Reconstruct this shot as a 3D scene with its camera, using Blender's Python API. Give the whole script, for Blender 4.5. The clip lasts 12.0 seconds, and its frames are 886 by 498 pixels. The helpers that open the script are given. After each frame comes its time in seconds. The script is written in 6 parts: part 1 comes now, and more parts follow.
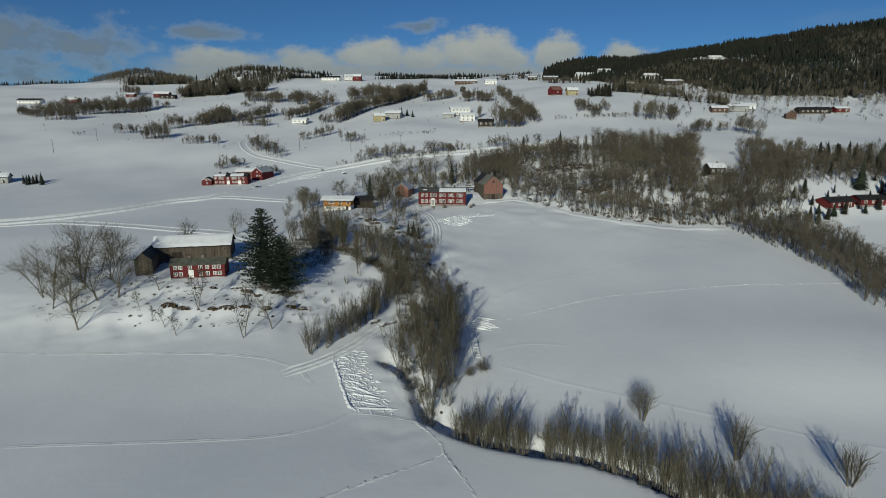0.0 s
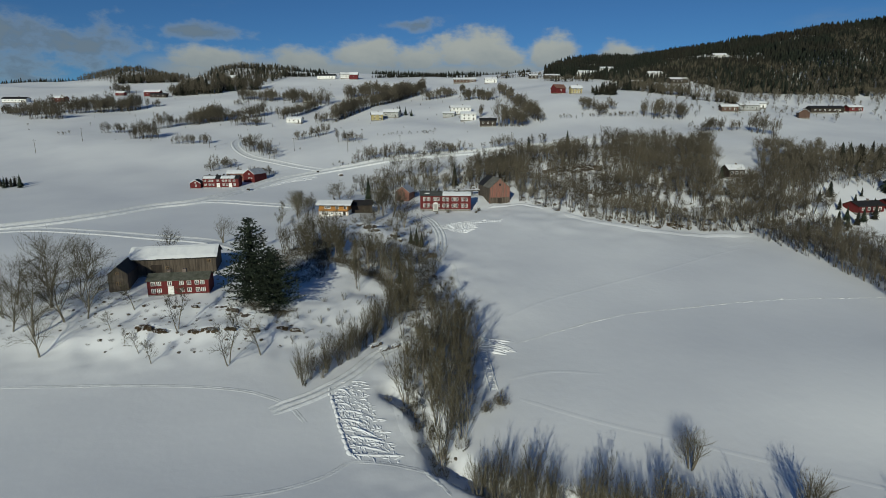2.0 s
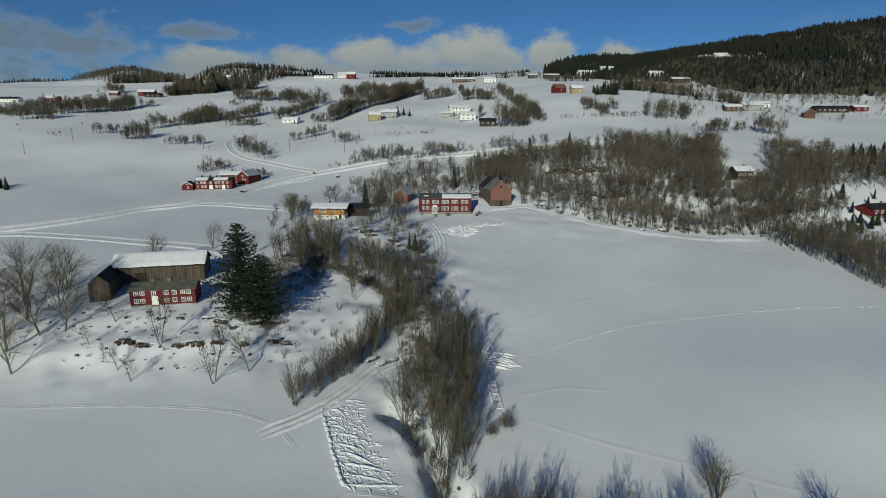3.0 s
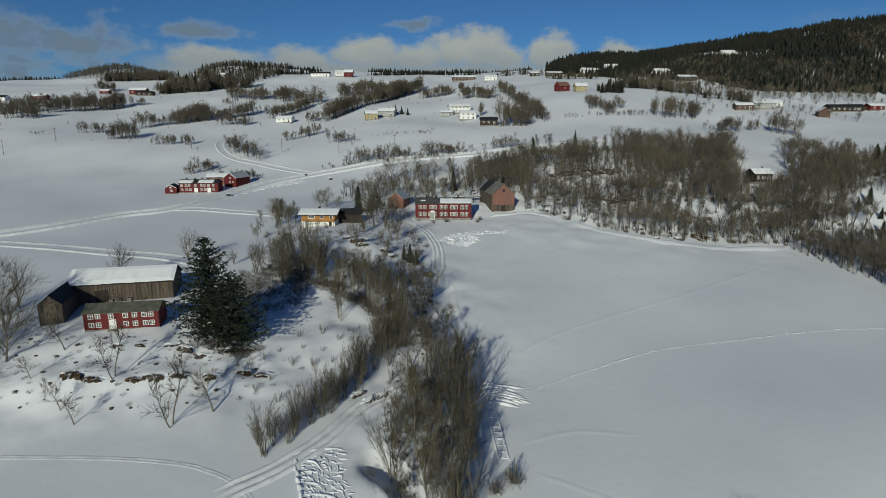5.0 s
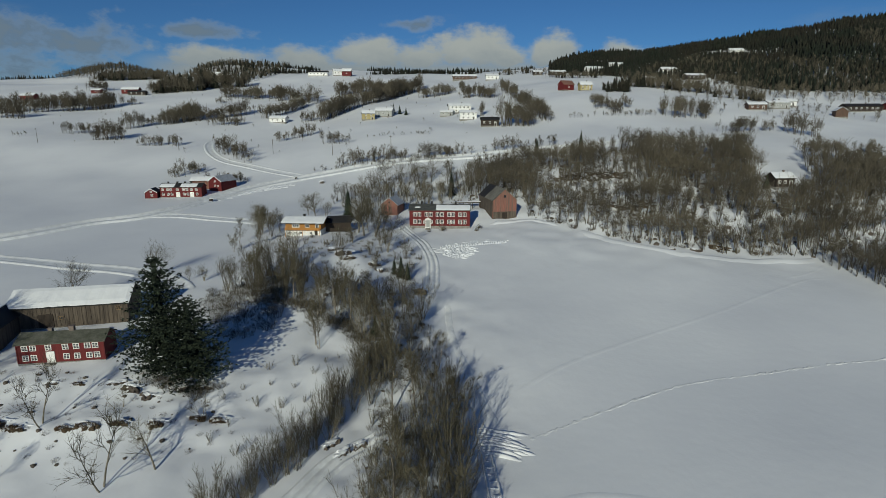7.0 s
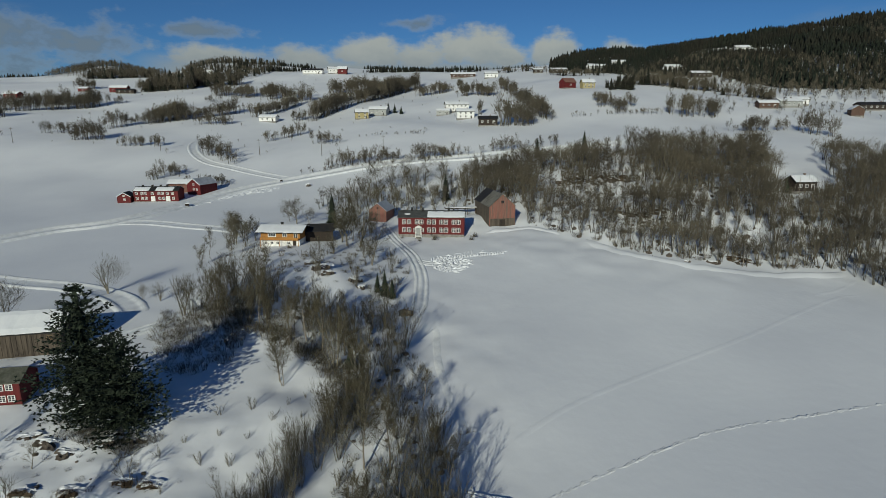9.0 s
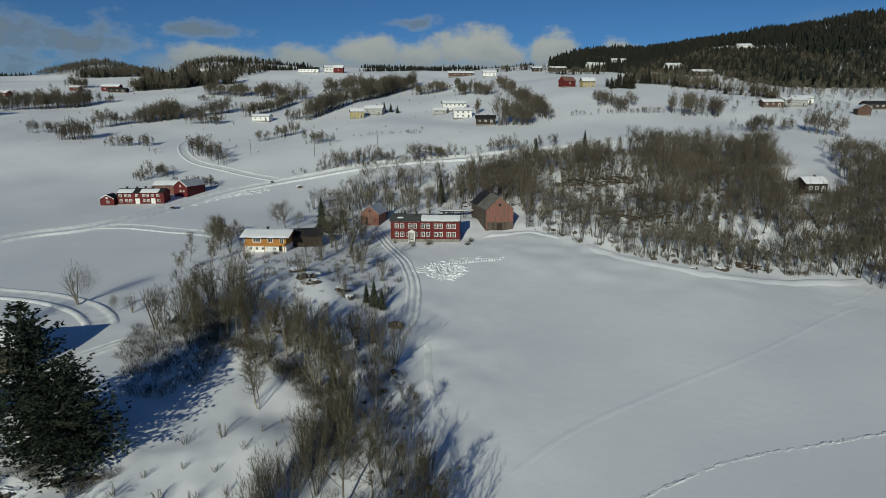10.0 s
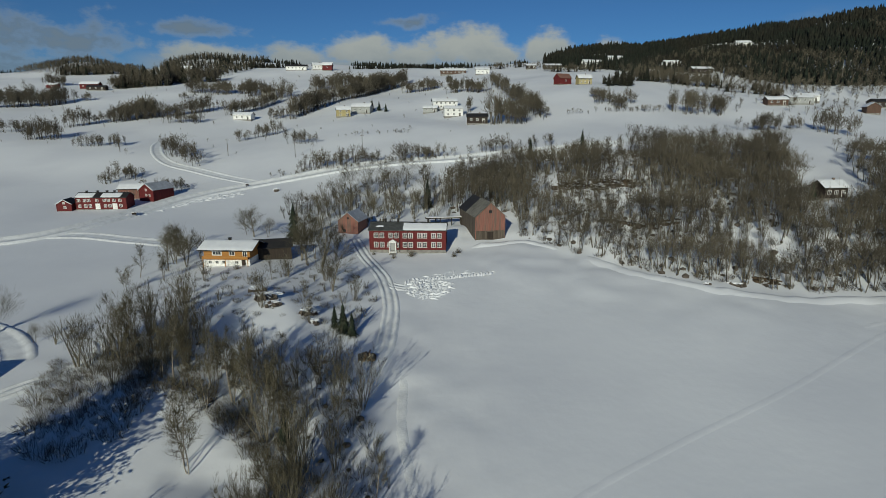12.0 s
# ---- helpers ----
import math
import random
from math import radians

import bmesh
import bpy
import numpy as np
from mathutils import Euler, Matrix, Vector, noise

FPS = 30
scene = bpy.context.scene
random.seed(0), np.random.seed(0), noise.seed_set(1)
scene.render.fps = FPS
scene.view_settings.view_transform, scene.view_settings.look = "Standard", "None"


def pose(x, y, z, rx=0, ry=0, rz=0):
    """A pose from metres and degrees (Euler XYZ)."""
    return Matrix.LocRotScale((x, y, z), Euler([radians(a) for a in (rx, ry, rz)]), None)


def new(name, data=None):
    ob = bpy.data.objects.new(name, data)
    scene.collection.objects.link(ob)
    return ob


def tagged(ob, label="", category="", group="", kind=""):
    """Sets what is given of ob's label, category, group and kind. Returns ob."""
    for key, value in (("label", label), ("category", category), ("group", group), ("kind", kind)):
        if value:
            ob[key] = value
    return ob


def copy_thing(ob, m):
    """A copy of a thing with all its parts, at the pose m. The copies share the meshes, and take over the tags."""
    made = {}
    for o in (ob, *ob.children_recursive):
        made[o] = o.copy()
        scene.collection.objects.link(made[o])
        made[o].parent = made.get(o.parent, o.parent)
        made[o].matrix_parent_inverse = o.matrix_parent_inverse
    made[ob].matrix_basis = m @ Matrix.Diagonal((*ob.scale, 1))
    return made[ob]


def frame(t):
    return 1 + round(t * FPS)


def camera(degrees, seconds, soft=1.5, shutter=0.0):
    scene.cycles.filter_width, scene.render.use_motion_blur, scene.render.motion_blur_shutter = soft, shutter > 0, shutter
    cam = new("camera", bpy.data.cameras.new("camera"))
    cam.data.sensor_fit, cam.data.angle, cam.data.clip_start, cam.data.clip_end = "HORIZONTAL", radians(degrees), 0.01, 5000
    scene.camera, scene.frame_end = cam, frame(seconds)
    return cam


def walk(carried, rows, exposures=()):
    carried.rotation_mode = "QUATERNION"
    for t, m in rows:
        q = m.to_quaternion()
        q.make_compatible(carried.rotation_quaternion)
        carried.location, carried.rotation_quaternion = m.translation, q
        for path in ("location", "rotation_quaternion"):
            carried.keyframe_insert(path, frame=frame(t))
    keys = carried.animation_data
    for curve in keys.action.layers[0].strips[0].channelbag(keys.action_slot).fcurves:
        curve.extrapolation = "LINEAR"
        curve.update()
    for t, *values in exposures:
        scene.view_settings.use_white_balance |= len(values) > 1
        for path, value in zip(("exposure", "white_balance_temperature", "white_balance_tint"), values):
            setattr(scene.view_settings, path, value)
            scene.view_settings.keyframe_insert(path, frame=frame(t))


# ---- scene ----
cam = camera(76.0, 12.0, soft=0.5)
walk(cam, [
    (0.0, pose(0.00, 0.00, 50.00, 77.69, 0.00, 0.00)),
    (0.5, pose(-0.88, 3.88, 50.07, 77.66, 0.00, -0.06)),
    (1.0, pose(-1.67, 7.78, 50.10, 77.63, 0.00, -0.12)),
    (1.5, pose(-2.38, 11.66, 50.09, 77.64, 0.00, -0.23)),
    (2.0, pose(-2.95, 15.54, 50.05, 77.62, 0.00, -0.38)),
    (2.5, pose(-3.35, 19.43, 49.99, 77.64, 0.00, -0.46)),
    (3.0, pose(-3.48, 23.34, 49.99, 77.65, 0.00, -0.58)),
    (5.0, pose(-2.54, 39.05, 50.20, 77.55, 0.00, -0.55)),
    (5.5, pose(-2.12, 43.07, 50.28, 77.55, 0.00, -0.46)),
    (6.0, pose(-1.60, 47.16, 50.33, 77.55, 0.00, -0.40)),
    (6.5, pose(-1.02, 51.20, 50.36, 77.55, 0.00, -0.38)),
    (7.0, pose(-0.37, 55.23, 50.35, 77.55, 0.00, -0.33)),
    (9.0, pose(2.36, 71.90, 50.32, 77.48, 0.00, -0.30)),
    (9.5, pose(3.02, 76.03, 50.30, 77.46, 0.00, -0.33)),
    (10.0, pose(3.72, 80.21, 50.24, 77.44, 0.00, -0.41)),
    (10.5, pose(4.46, 84.43, 50.18, 77.41, 0.00, -0.49)),
    (11.0, pose(5.27, 88.65, 50.11, 77.41, 0.00, -0.60)),
    (11.5, pose(6.04, 92.89, 50.03, 77.40, 0.00, -0.75)),
    (12.0, pose(6.69, 97.13, 49.96, 77.37, 0.00, -0.94)),
], exposures=[(0.0, -0.34, 6920, -3.5), (12.0, -0.34, 6920, -3.5)])
# ---- end of camera

# ---- sky, sun and exposure ----
SUN_HIGH, SUN_WAY = 19.5, 197.0     # degrees above the horizon; compass bearing of the sun, from +y clockwise
world = bpy.data.worlds.new("sky")
scene.world = world
world.use_nodes = True
wn, wl = world.node_tree.nodes, world.node_tree.links
wn.clear()
w_out = wn.new("ShaderNodeOutputWorld")
w_bg = wn.new("ShaderNodeBackground")
w_bg.inputs["Strength"].default_value = 0.05
wl.new(w_bg.outputs[0], w_out.inputs["Surface"])
w_sky = wn.new("ShaderNodeTexSky")
w_sky.sky_type = "NISHITA"
w_sky.sun_disc = False
w_sky.sun_elevation = radians(SUN_HIGH)
w_sky.sun_rotation = radians(SUN_WAY)
w_sky.air_density, w_sky.dust_density, w_sky.ozone_density = 0.7, 0.1, 3.0
w_co = wn.new("ShaderNodeTexCoord")


def w_math(op, a, b=None, c=None):
    n = wn.new("ShaderNodeMath")
    n.operation = op
    for k, v in enumerate((a, b, c)):
        if v is None:
            continue
        if isinstance(v, (int, float)):
            n.inputs[k].default_value = v
        else:
            wl.new(v, n.inputs[k])
    return n.outputs[0]


def w_ramp(value, lo, hi):
    n = wn.new("ShaderNodeMapRange")
    n.interpolation_type = "SMOOTHSTEP"
    n.inputs[1].default_value, n.inputs[2].default_value = lo, hi
    wl.new(value, n.inputs[0])
    return n.outputs[0]


def w_noise(vector, scale, detail, rough=0.55):
    n = wn.new("ShaderNodeTexNoise")
    n.inputs["Scale"].default_value, n.inputs["Detail"].default_value, n.inputs["Roughness"].default_value = scale, detail, rough
    wl.new(vector, n.inputs["Vector"])
    return n.outputs["Fac"]


w_sep = wn.new("ShaderNodeSeparateXYZ")
wl.new(w_co.outputs["Generated"], w_sep.inputs[0])
w_el = w_math("ARCSINE", w_sep.outputs[2])
w_az = w_math("ARCTAN2", w_sep.outputs[0], w_sep.outputs[1])
# fair-weather cumulus low over the valley's head, a bank of haze below it, grey stratus to the north-west; wider than tall
w_vec = wn.new("ShaderNodeCombineXYZ")
wl.new(w_az, w_vec.inputs[0])
wl.new(w_math("MULTIPLY", w_el, 1.6), w_vec.inputs[1])
w_lump = w_noise(w_vec.outputs[0], 17.0, 8.0, 0.58)
w_soft = w_noise(w_vec.outputs[0], 6.0, 4.0, 0.5)
w_rag = w_math("MULTIPLY", w_math("SUBTRACT", w_lump, 0.5), 1.9)


def w_cloud(az, el, wide, tall):
    """How deep a direction lies inside one heap of cloud: 1 in its middle, 0 at its ragged rim."""
    a = w_math("POWER", w_math("ABSOLUTE", w_math("MULTIPLY", w_math("SUBTRACT", w_az, az), 1 / wide)), 2.0)
    b = w_math("POWER", w_math("ABSOLUTE", w_math("MULTIPLY", w_math("SUBTRACT", w_el, el), 1 / tall)), 2.0)
    return w_math("SUBTRACT", 1.0, w_math("SQRT", w_math("ADD", a, b)))


def w_most(values):
    out = values[0]
    for v in values[1:]:
        out = w_math("SMOOTH_MAX", out, v, 0.25)
    return out


w_heap = w_most([w_cloud(*c) for c in ((-0.36, 0.098, 0.10, 0.028), (-0.22, 0.098, 0.07, 0.026), (-0.12, 0.112, 0.075, 0.032), (-0.03, 0.108, 0.06, 0.028), (0.055, 0.122, 0.085, 0.040),
                                       (0.115, 0.108, 0.05, 0.032), (0.18, 0.115, 0.055, 0.034), (0.30, 0.108, 0.045, 0.028))])
w_low = w_math("SUBTRACT", w_math("MULTIPLY_ADD", w_soft, 0.05, 0.080), w_el)      # the haze bank
w_bank = w_math("MULTIPLY", w_ramp(w_low, -0.012, 0.02), w_math("MULTIPLY", w_ramp(w_math("MULTIPLY", w_az, -1.0), -0.30, -0.12), w_ramp(w_az, -0.50, -0.40)))
w_cumulus = w_math("MAXIMUM", w_ramp(w_math("ADD", w_heap, w_rag), -0.06, 0.55), w_bank)
w_grey = w_most([w_cloud(*c) for c in ((-0.68, 0.098, 0.19, 0.045), (-0.53, 0.112, 0.08, 0.026), (-0.38, 0.138, 0.08, 0.013), (-0.04, 0.160, 0.05, 0.011))])
w_stratus = w_math("MULTIPLY", w_ramp(w_math("ADD", w_grey, w_math("MULTIPLY", w_rag, 1.7)), -0.25, 0.9), 0.92)
w_behind = w_math("MULTIPLY", w_ramp(w_math("ABSOLUTE", w_az), 0.85, 1.0), w_ramp(w_math("SUBTRACT", w_math("MULTIPLY_ADD", w_soft, 0.10, 0.05), w_el), -0.01, 0.03))
w_body = w_math("MAXIMUM", w_math("MAXIMUM", w_cumulus, w_stratus), w_behind)
w_thick = w_ramp(w_math("SUBTRACT", w_math("MULTIPLY_ADD", w_lump, 0.06, 0.105), w_el), 0.0, 0.055)
# thin high wisps
w_wv = wn.new("ShaderNodeCombineXYZ")
wl.new(w_math("MULTIPLY", w_az, 1.0), w_wv.inputs[0])
wl.new(w_math("MULTIPLY", w_el, 3.5), w_wv.inputs[1])
w_wisp = w_math("MULTIPLY", w_ramp(w_noise(w_wv.outputs[0], 3.2, 8.0, 0.62), 0.52, 0.85), 0.35)
w_deep = wn.new("ShaderNodeMix")
w_deep.data_type, w_deep.blend_type = "RGBA", "MULTIPLY"
w_deep.inputs["Factor"].default_value = 1.0
wl.new(w_sky.outputs[0], w_deep.inputs["A"])
w_deep.inputs["B"].default_value = (0.58, 0.96, 1.46, 1)
w_cl = wn.new("ShaderNodeMix")
w_cl.data_type = "RGBA"
w_cl.inputs["A"].default_value = (8.8, 9.2, 10.0, 1)
w_cl.inputs["B"].default_value = (3.6, 4.7, 6.6, 1)
wl.new(w_math("MAXIMUM", w_math("MULTIPLY", w_thick, 0.55), w_math("MULTIPLY", w_math("SUBTRACT", w_stratus, w_cumulus), 1.35)), w_cl.inputs["Factor"])
w_m1 = wn.new("ShaderNodeMix")
w_m1.data_type = "RGBA"
wl.new(w_wisp, w_m1.inputs["Factor"])
wl.new(w_deep.outputs["Result"], w_m1.inputs["A"])
w_m1.inputs["B"].default_value = (6.5, 7.3, 8.2, 1)
w_m2 = wn.new("ShaderNodeMix")
w_m2.data_type = "RGBA"
wl.new(w_body, w_m2.inputs["Factor"])
wl.new(w_m1.outputs["Result"], w_m2.inputs["A"])
wl.new(w_cl.outputs["Result"], w_m2.inputs["B"])
wl.new(w_m2.outputs["Result"], w_bg.inputs["Color"])

sun = new("sun", bpy.data.lights.new("sun", "SUN"))
sun.data.energy, sun.data.angle, sun.data.color = 3.7, radians(0.55), (1.0, 0.95, 0.87)
sun.matrix_world = pose(0, 0, 300, 90 - SUN_HIGH, 0, 180 - SUN_WAY)

# ---- lie of the land ----
# cross sections of the valley: y, then x and height along it
SECTIONS = []


def section(y, xs, zs):
    SECTIONS.append((y, np.array(xs, float), np.array(zs, float)))


section(-400, (-900, 900), (-12, -12))
section(40, (-300, -60, 0, 80, 300), (-1.8, -2.0, -4.6, -6.8, -6.8))
section(96, (-300, -120, -60, -17, 0, 60, 140, 300), (-1, 0, -0.3, -2, -2.6, -3.6, -4.2, -4))
section(112, (-300, -130, -86, -45, -17, 8, 60, 140, 300), (2, 1.4, 1.2, 1.2, 0, -0.8, 0.0, -0.4, -0.5))
section(125, (-300, -130, -86, -45, -30, 0, 60, 140, 300), (4, 3, 2.8, 3.2, 2, 0.2, 1.4, 0.8, 1))
section(142, (-300, -130, -95, -67, -45, -33, -10, 14, 60, 140, 300), (6.5, 6, 8.5, 10.2, 8.7, 4.9, 2, 1.8, 2.3, 1.6, 3))
section(160, (-300, -120, -67, -42, -25, 0, 60, 140, 300), (9, 9, 11, 10.5, 6.6, 4.6, 4, 3, 6))
section(192, (-300, -73, -50, -30, -5, 60, 140, 300), (12, 12.3, 13.5, 13.5, 8.8, 8, 6.5, 10))
section(225, (-300, -110, -60, -38, -15, 3, 69, 100, 125, 300), (15, 14, 14.5, 16.3, 13.8, 13.2, 12.8, 11, 11, 18))
section(255, (-300, -120, -40, 0, 25, 45, 75, 128, 200, 300), (18, 16, 16.5, 15.8, 17.6, 18, 22, 25, 28, 30))
section(300, (-300, -121, -60, -20, 25, 75, 128, 200, 300), (22, 19, 19.5, 18, 25, 34, 34, 36, 40))
section(345, (-300, -120, -70, -39, 25, 80, 160, 240, 400), (30, 23.5, 25, 28, 36, 42, 43, 42, 46))
section(400, (-500, -280, -168, -129, -58, -17, 124, 170, 220, 260, 500), (42, 41, 38, 35, 39, 44, 53, 50, 54, 51, 60))
section(485, (-700, -277, -158, -98, -53, 0, 95, 209, 280, 500), (62, 52, 52, 48, 54, 57, 74, 70, 66, 80))
section(620, (-700, -330, -150, 0, 100, 200, 313, 500), (88, 76, 78, 80, 94, 96, 108, 135))
section(750, (-900, -400, -268, -117, 0, 100, 200, 320, 450, 560, 900), (98, 98, 101, 107, 105, 111, 121, 140, 160, 177, 178))
section(850, (-1200, -664, -495, -452, -385, -325, -283, -190, -156, 56, 98, 140, 175, 234, 285, 352, 437, 522, 564, 700, 1100),
        (105, 107, 110, 120, 114, 115, 124, 124, 121, 118, 118, 124, 136, 130, 139, 145, 155, 163, 170, 172, 160))
section(1000, (-1200, -500, 0, 200, 400, 600, 1200), (92, 92, 98, 115, 140, 165, 140))
section(1600, (-2000, 2000), (60, 60))
section(6000, (-2000, 2000), (40, 40))

CELL = 4.0
GX = np.arange(-900, 901, CELL)
GY = np.arange(-100, 1201, CELL)


def blurred(a, sigma, axis):
    r = int(3 * sigma) + 1
    k = np.exp(-0.5 * (np.arange(-r, r + 1) / sigma) ** 2)
    pad = [(0, 0), (0, 0)]
    pad[axis] = (r, r)
    return np.apply_along_axis(np.convolve, axis, np.pad(a, pad, mode="edge"), k / k.sum(), "valid")


def broad_heights():
    ys = np.array([s[0] for s in SECTIONS], float)
    across = np.array([np.interp(GX, s[1], s[2]) for s in SECTIONS])
    raw = np.array([np.interp(GY, ys, across[:, i]) for i in range(len(GX))]).T
    near = blurred(blurred(raw, 1.1, 0), 1.1, 1)
    far = blurred(blurred(raw, 3.2, 0), 2.6, 1)
    w = np.clip((GY - 230) / 120, 0, 1)[:, None]
    return near * (1 - w) + far * w


BROAD = broad_heights()


def bell(x, y, cx, cy, rx, ry, turn=0.0):
    c, s = math.cos(math.radians(turn)), math.sin(math.radians(turn))
    u = ((x - cx) * c + (y - cy) * s) / rx
    v = (-(x - cx) * s + (y - cy) * c) / ry
    return np.exp(-(u * u + v * v))


SWELLS = {k: np.random.RandomState(k).uniform(-1, 1, (64, 64)) for k in (1, 2)}


def mottle(x, y, cell, seed):
    """Smooth random swells, -1 to 1, of about that size."""
    table = SWELLS[seed]
    u, v = x / cell, y / cell
    i, j = np.floor(u).astype(int), np.floor(v).astype(int)
    a, b = u - i, v - j
    a, b = a * a * (3 - 2 * a), b * b * (3 - 2 * b)
    t = lambda p, q: table[q % 64, p % 64]
    return (t(i, j) * (1 - a) + t(i + 1, j) * a) * (1 - b) + (t(i, j + 1) * (1 - a) + t(i + 1, j + 1) * a) * b


def distance_to(x, y, line):
    """How far places lie from a broken line."""
    best = np.full(np.shape(x), 1e9)
    for (ax, ay), (bx, by) in zip(line, line[1:]):
        dx, dy = bx - ax, by - ay
        t = np.clip(((x - ax) * dx + (y - ay) * dy) / (dx * dx + dy * dy), 0, 1)
        best = np.minimum(best, np.hypot(x - ax - t * dx, y - ay - t * dy))
    return best


# the ditch along the row of alders
DITCH = [(-11.5, 116.5), (-8.0, 113), (-4.6, 107), (-3.2, 101.5), (-2, 96.5), (3, 92.5), (8, 89.8), (16, 87), (24, 85.2), (31, 81.5), (38, 75.5), (47, 70.5), (62, 62), (90, 50)]


def spline(f):
    """The weights of four neighbours, for a surface without creases."""
    return (1 - f) ** 3 / 6, (3 * f ** 3 - 6 * f * f + 4) / 6, (-3 * f ** 3 + 3 * f * f + 3 * f + 1) / 6, f ** 3 / 6


def height(x, y):
    """The height of the ground, for numbers or arrays."""
    x, y = np.asarray(x, float), np.asarray(y, float)
    xc, yc = np.clip(x, GX[0], GX[-1] - 0.01), np.clip(y, GY[0], GY[-1] - 0.01)
    i, j = (xc - GX[0]) / CELL, (yc - GY[0]) / CELL
    i0, j0 = np.floor(i).astype(int), np.floor(j).astype(int)
    across, along = spline(i - i0), spline(j - j0)
    z = 0.0
    for q in range(4):
        row = np.clip(j0 + q - 1, 0, len(GY) - 1)
        z = z + along[q] * sum(across[p] * BROAD[row, np.clip(i0 + p - 1, 0, len(GX) - 1)] for p in range(4))
    out = np.maximum(np.abs(x) - 900, 0) + np.maximum(y - 1196, 0)
    z = z - 0.03 * np.minimum(out, 1500)
    for bump in BUMPS:
        z = z + bump[0] * bell(x, y, *bump[1:])
    z = z - 2.4 * np.exp(-(distance_to(x, y, DITCH) / 2.5) ** 4)
    # broken ground: the terrace bank, the gully and its knoll, the wooded hillside
    broken = np.clip(1.3 * bell(x, y, -66, 136, 38, 13, 3) + 1.2 * bell(x, y, -20, 180, 26, 34, 25) + 1.2 * bell(x, y, -6, 120, 9, 26, 0) + 0.9 * bell(x, y, -30, 152, 15, 15) + 1.3 * bell(x, y, 85, 272, 70, 45), 0, 1)
    z = z + broken * (0.55 * mottle(x, y, 7.3, 1) + 0.40 * mottle(x + 3, y - 5, 3.7, 2) + 0.20 * mottle(x - 7, y + 2, 1.9, 1))
    z = z + np.clip(1.4 * bell(x, y, 85, 275, 65, 42), 0, 1) * (1.3 * mottle(x + 11, y, 13.0, 2) + 0.9 * mottle(x, y + 9, 6.1, 1))
    # gentle swells of the snow, coarser far away
    z = z + 0.25 * np.sin(x * 0.071 + 1.3 * np.sin(y * 0.043)) * np.sin(y * 0.083 + 0.9 * np.sin(x * 0.037)) 
    far = np.clip((y - 300) / 200, 0, 1)
    z = z + far * (1.6 * np.sin(x * 0.031 + 2.1 * np.sin(y * 0.017)) * np.sin(y * 0.036 + 1.7 * np.sin(x * 0.021)))
    return z


# rise, place, reach along and across, turn
BUMPS = [
    (2.4, -27, 205, 10, 7, 20),      # rock knoll below the yellow house
    (1.0, -66, 132, 30, 3, 4),      # lip of the farm terrace
    (1.4, -7, 269, 4, 3, 0),       # ploughed mounds behind the red house
    (1.2, 13, 262, 3, 7, 0),       # drift between the red house and its barn
    (9, -425, 842, 34, 45, 0),     # rounded hills on the skyline
    (6, -280, 845, 50, 50, 0),
    (7, 205, 848, 32, 50, 0),
]

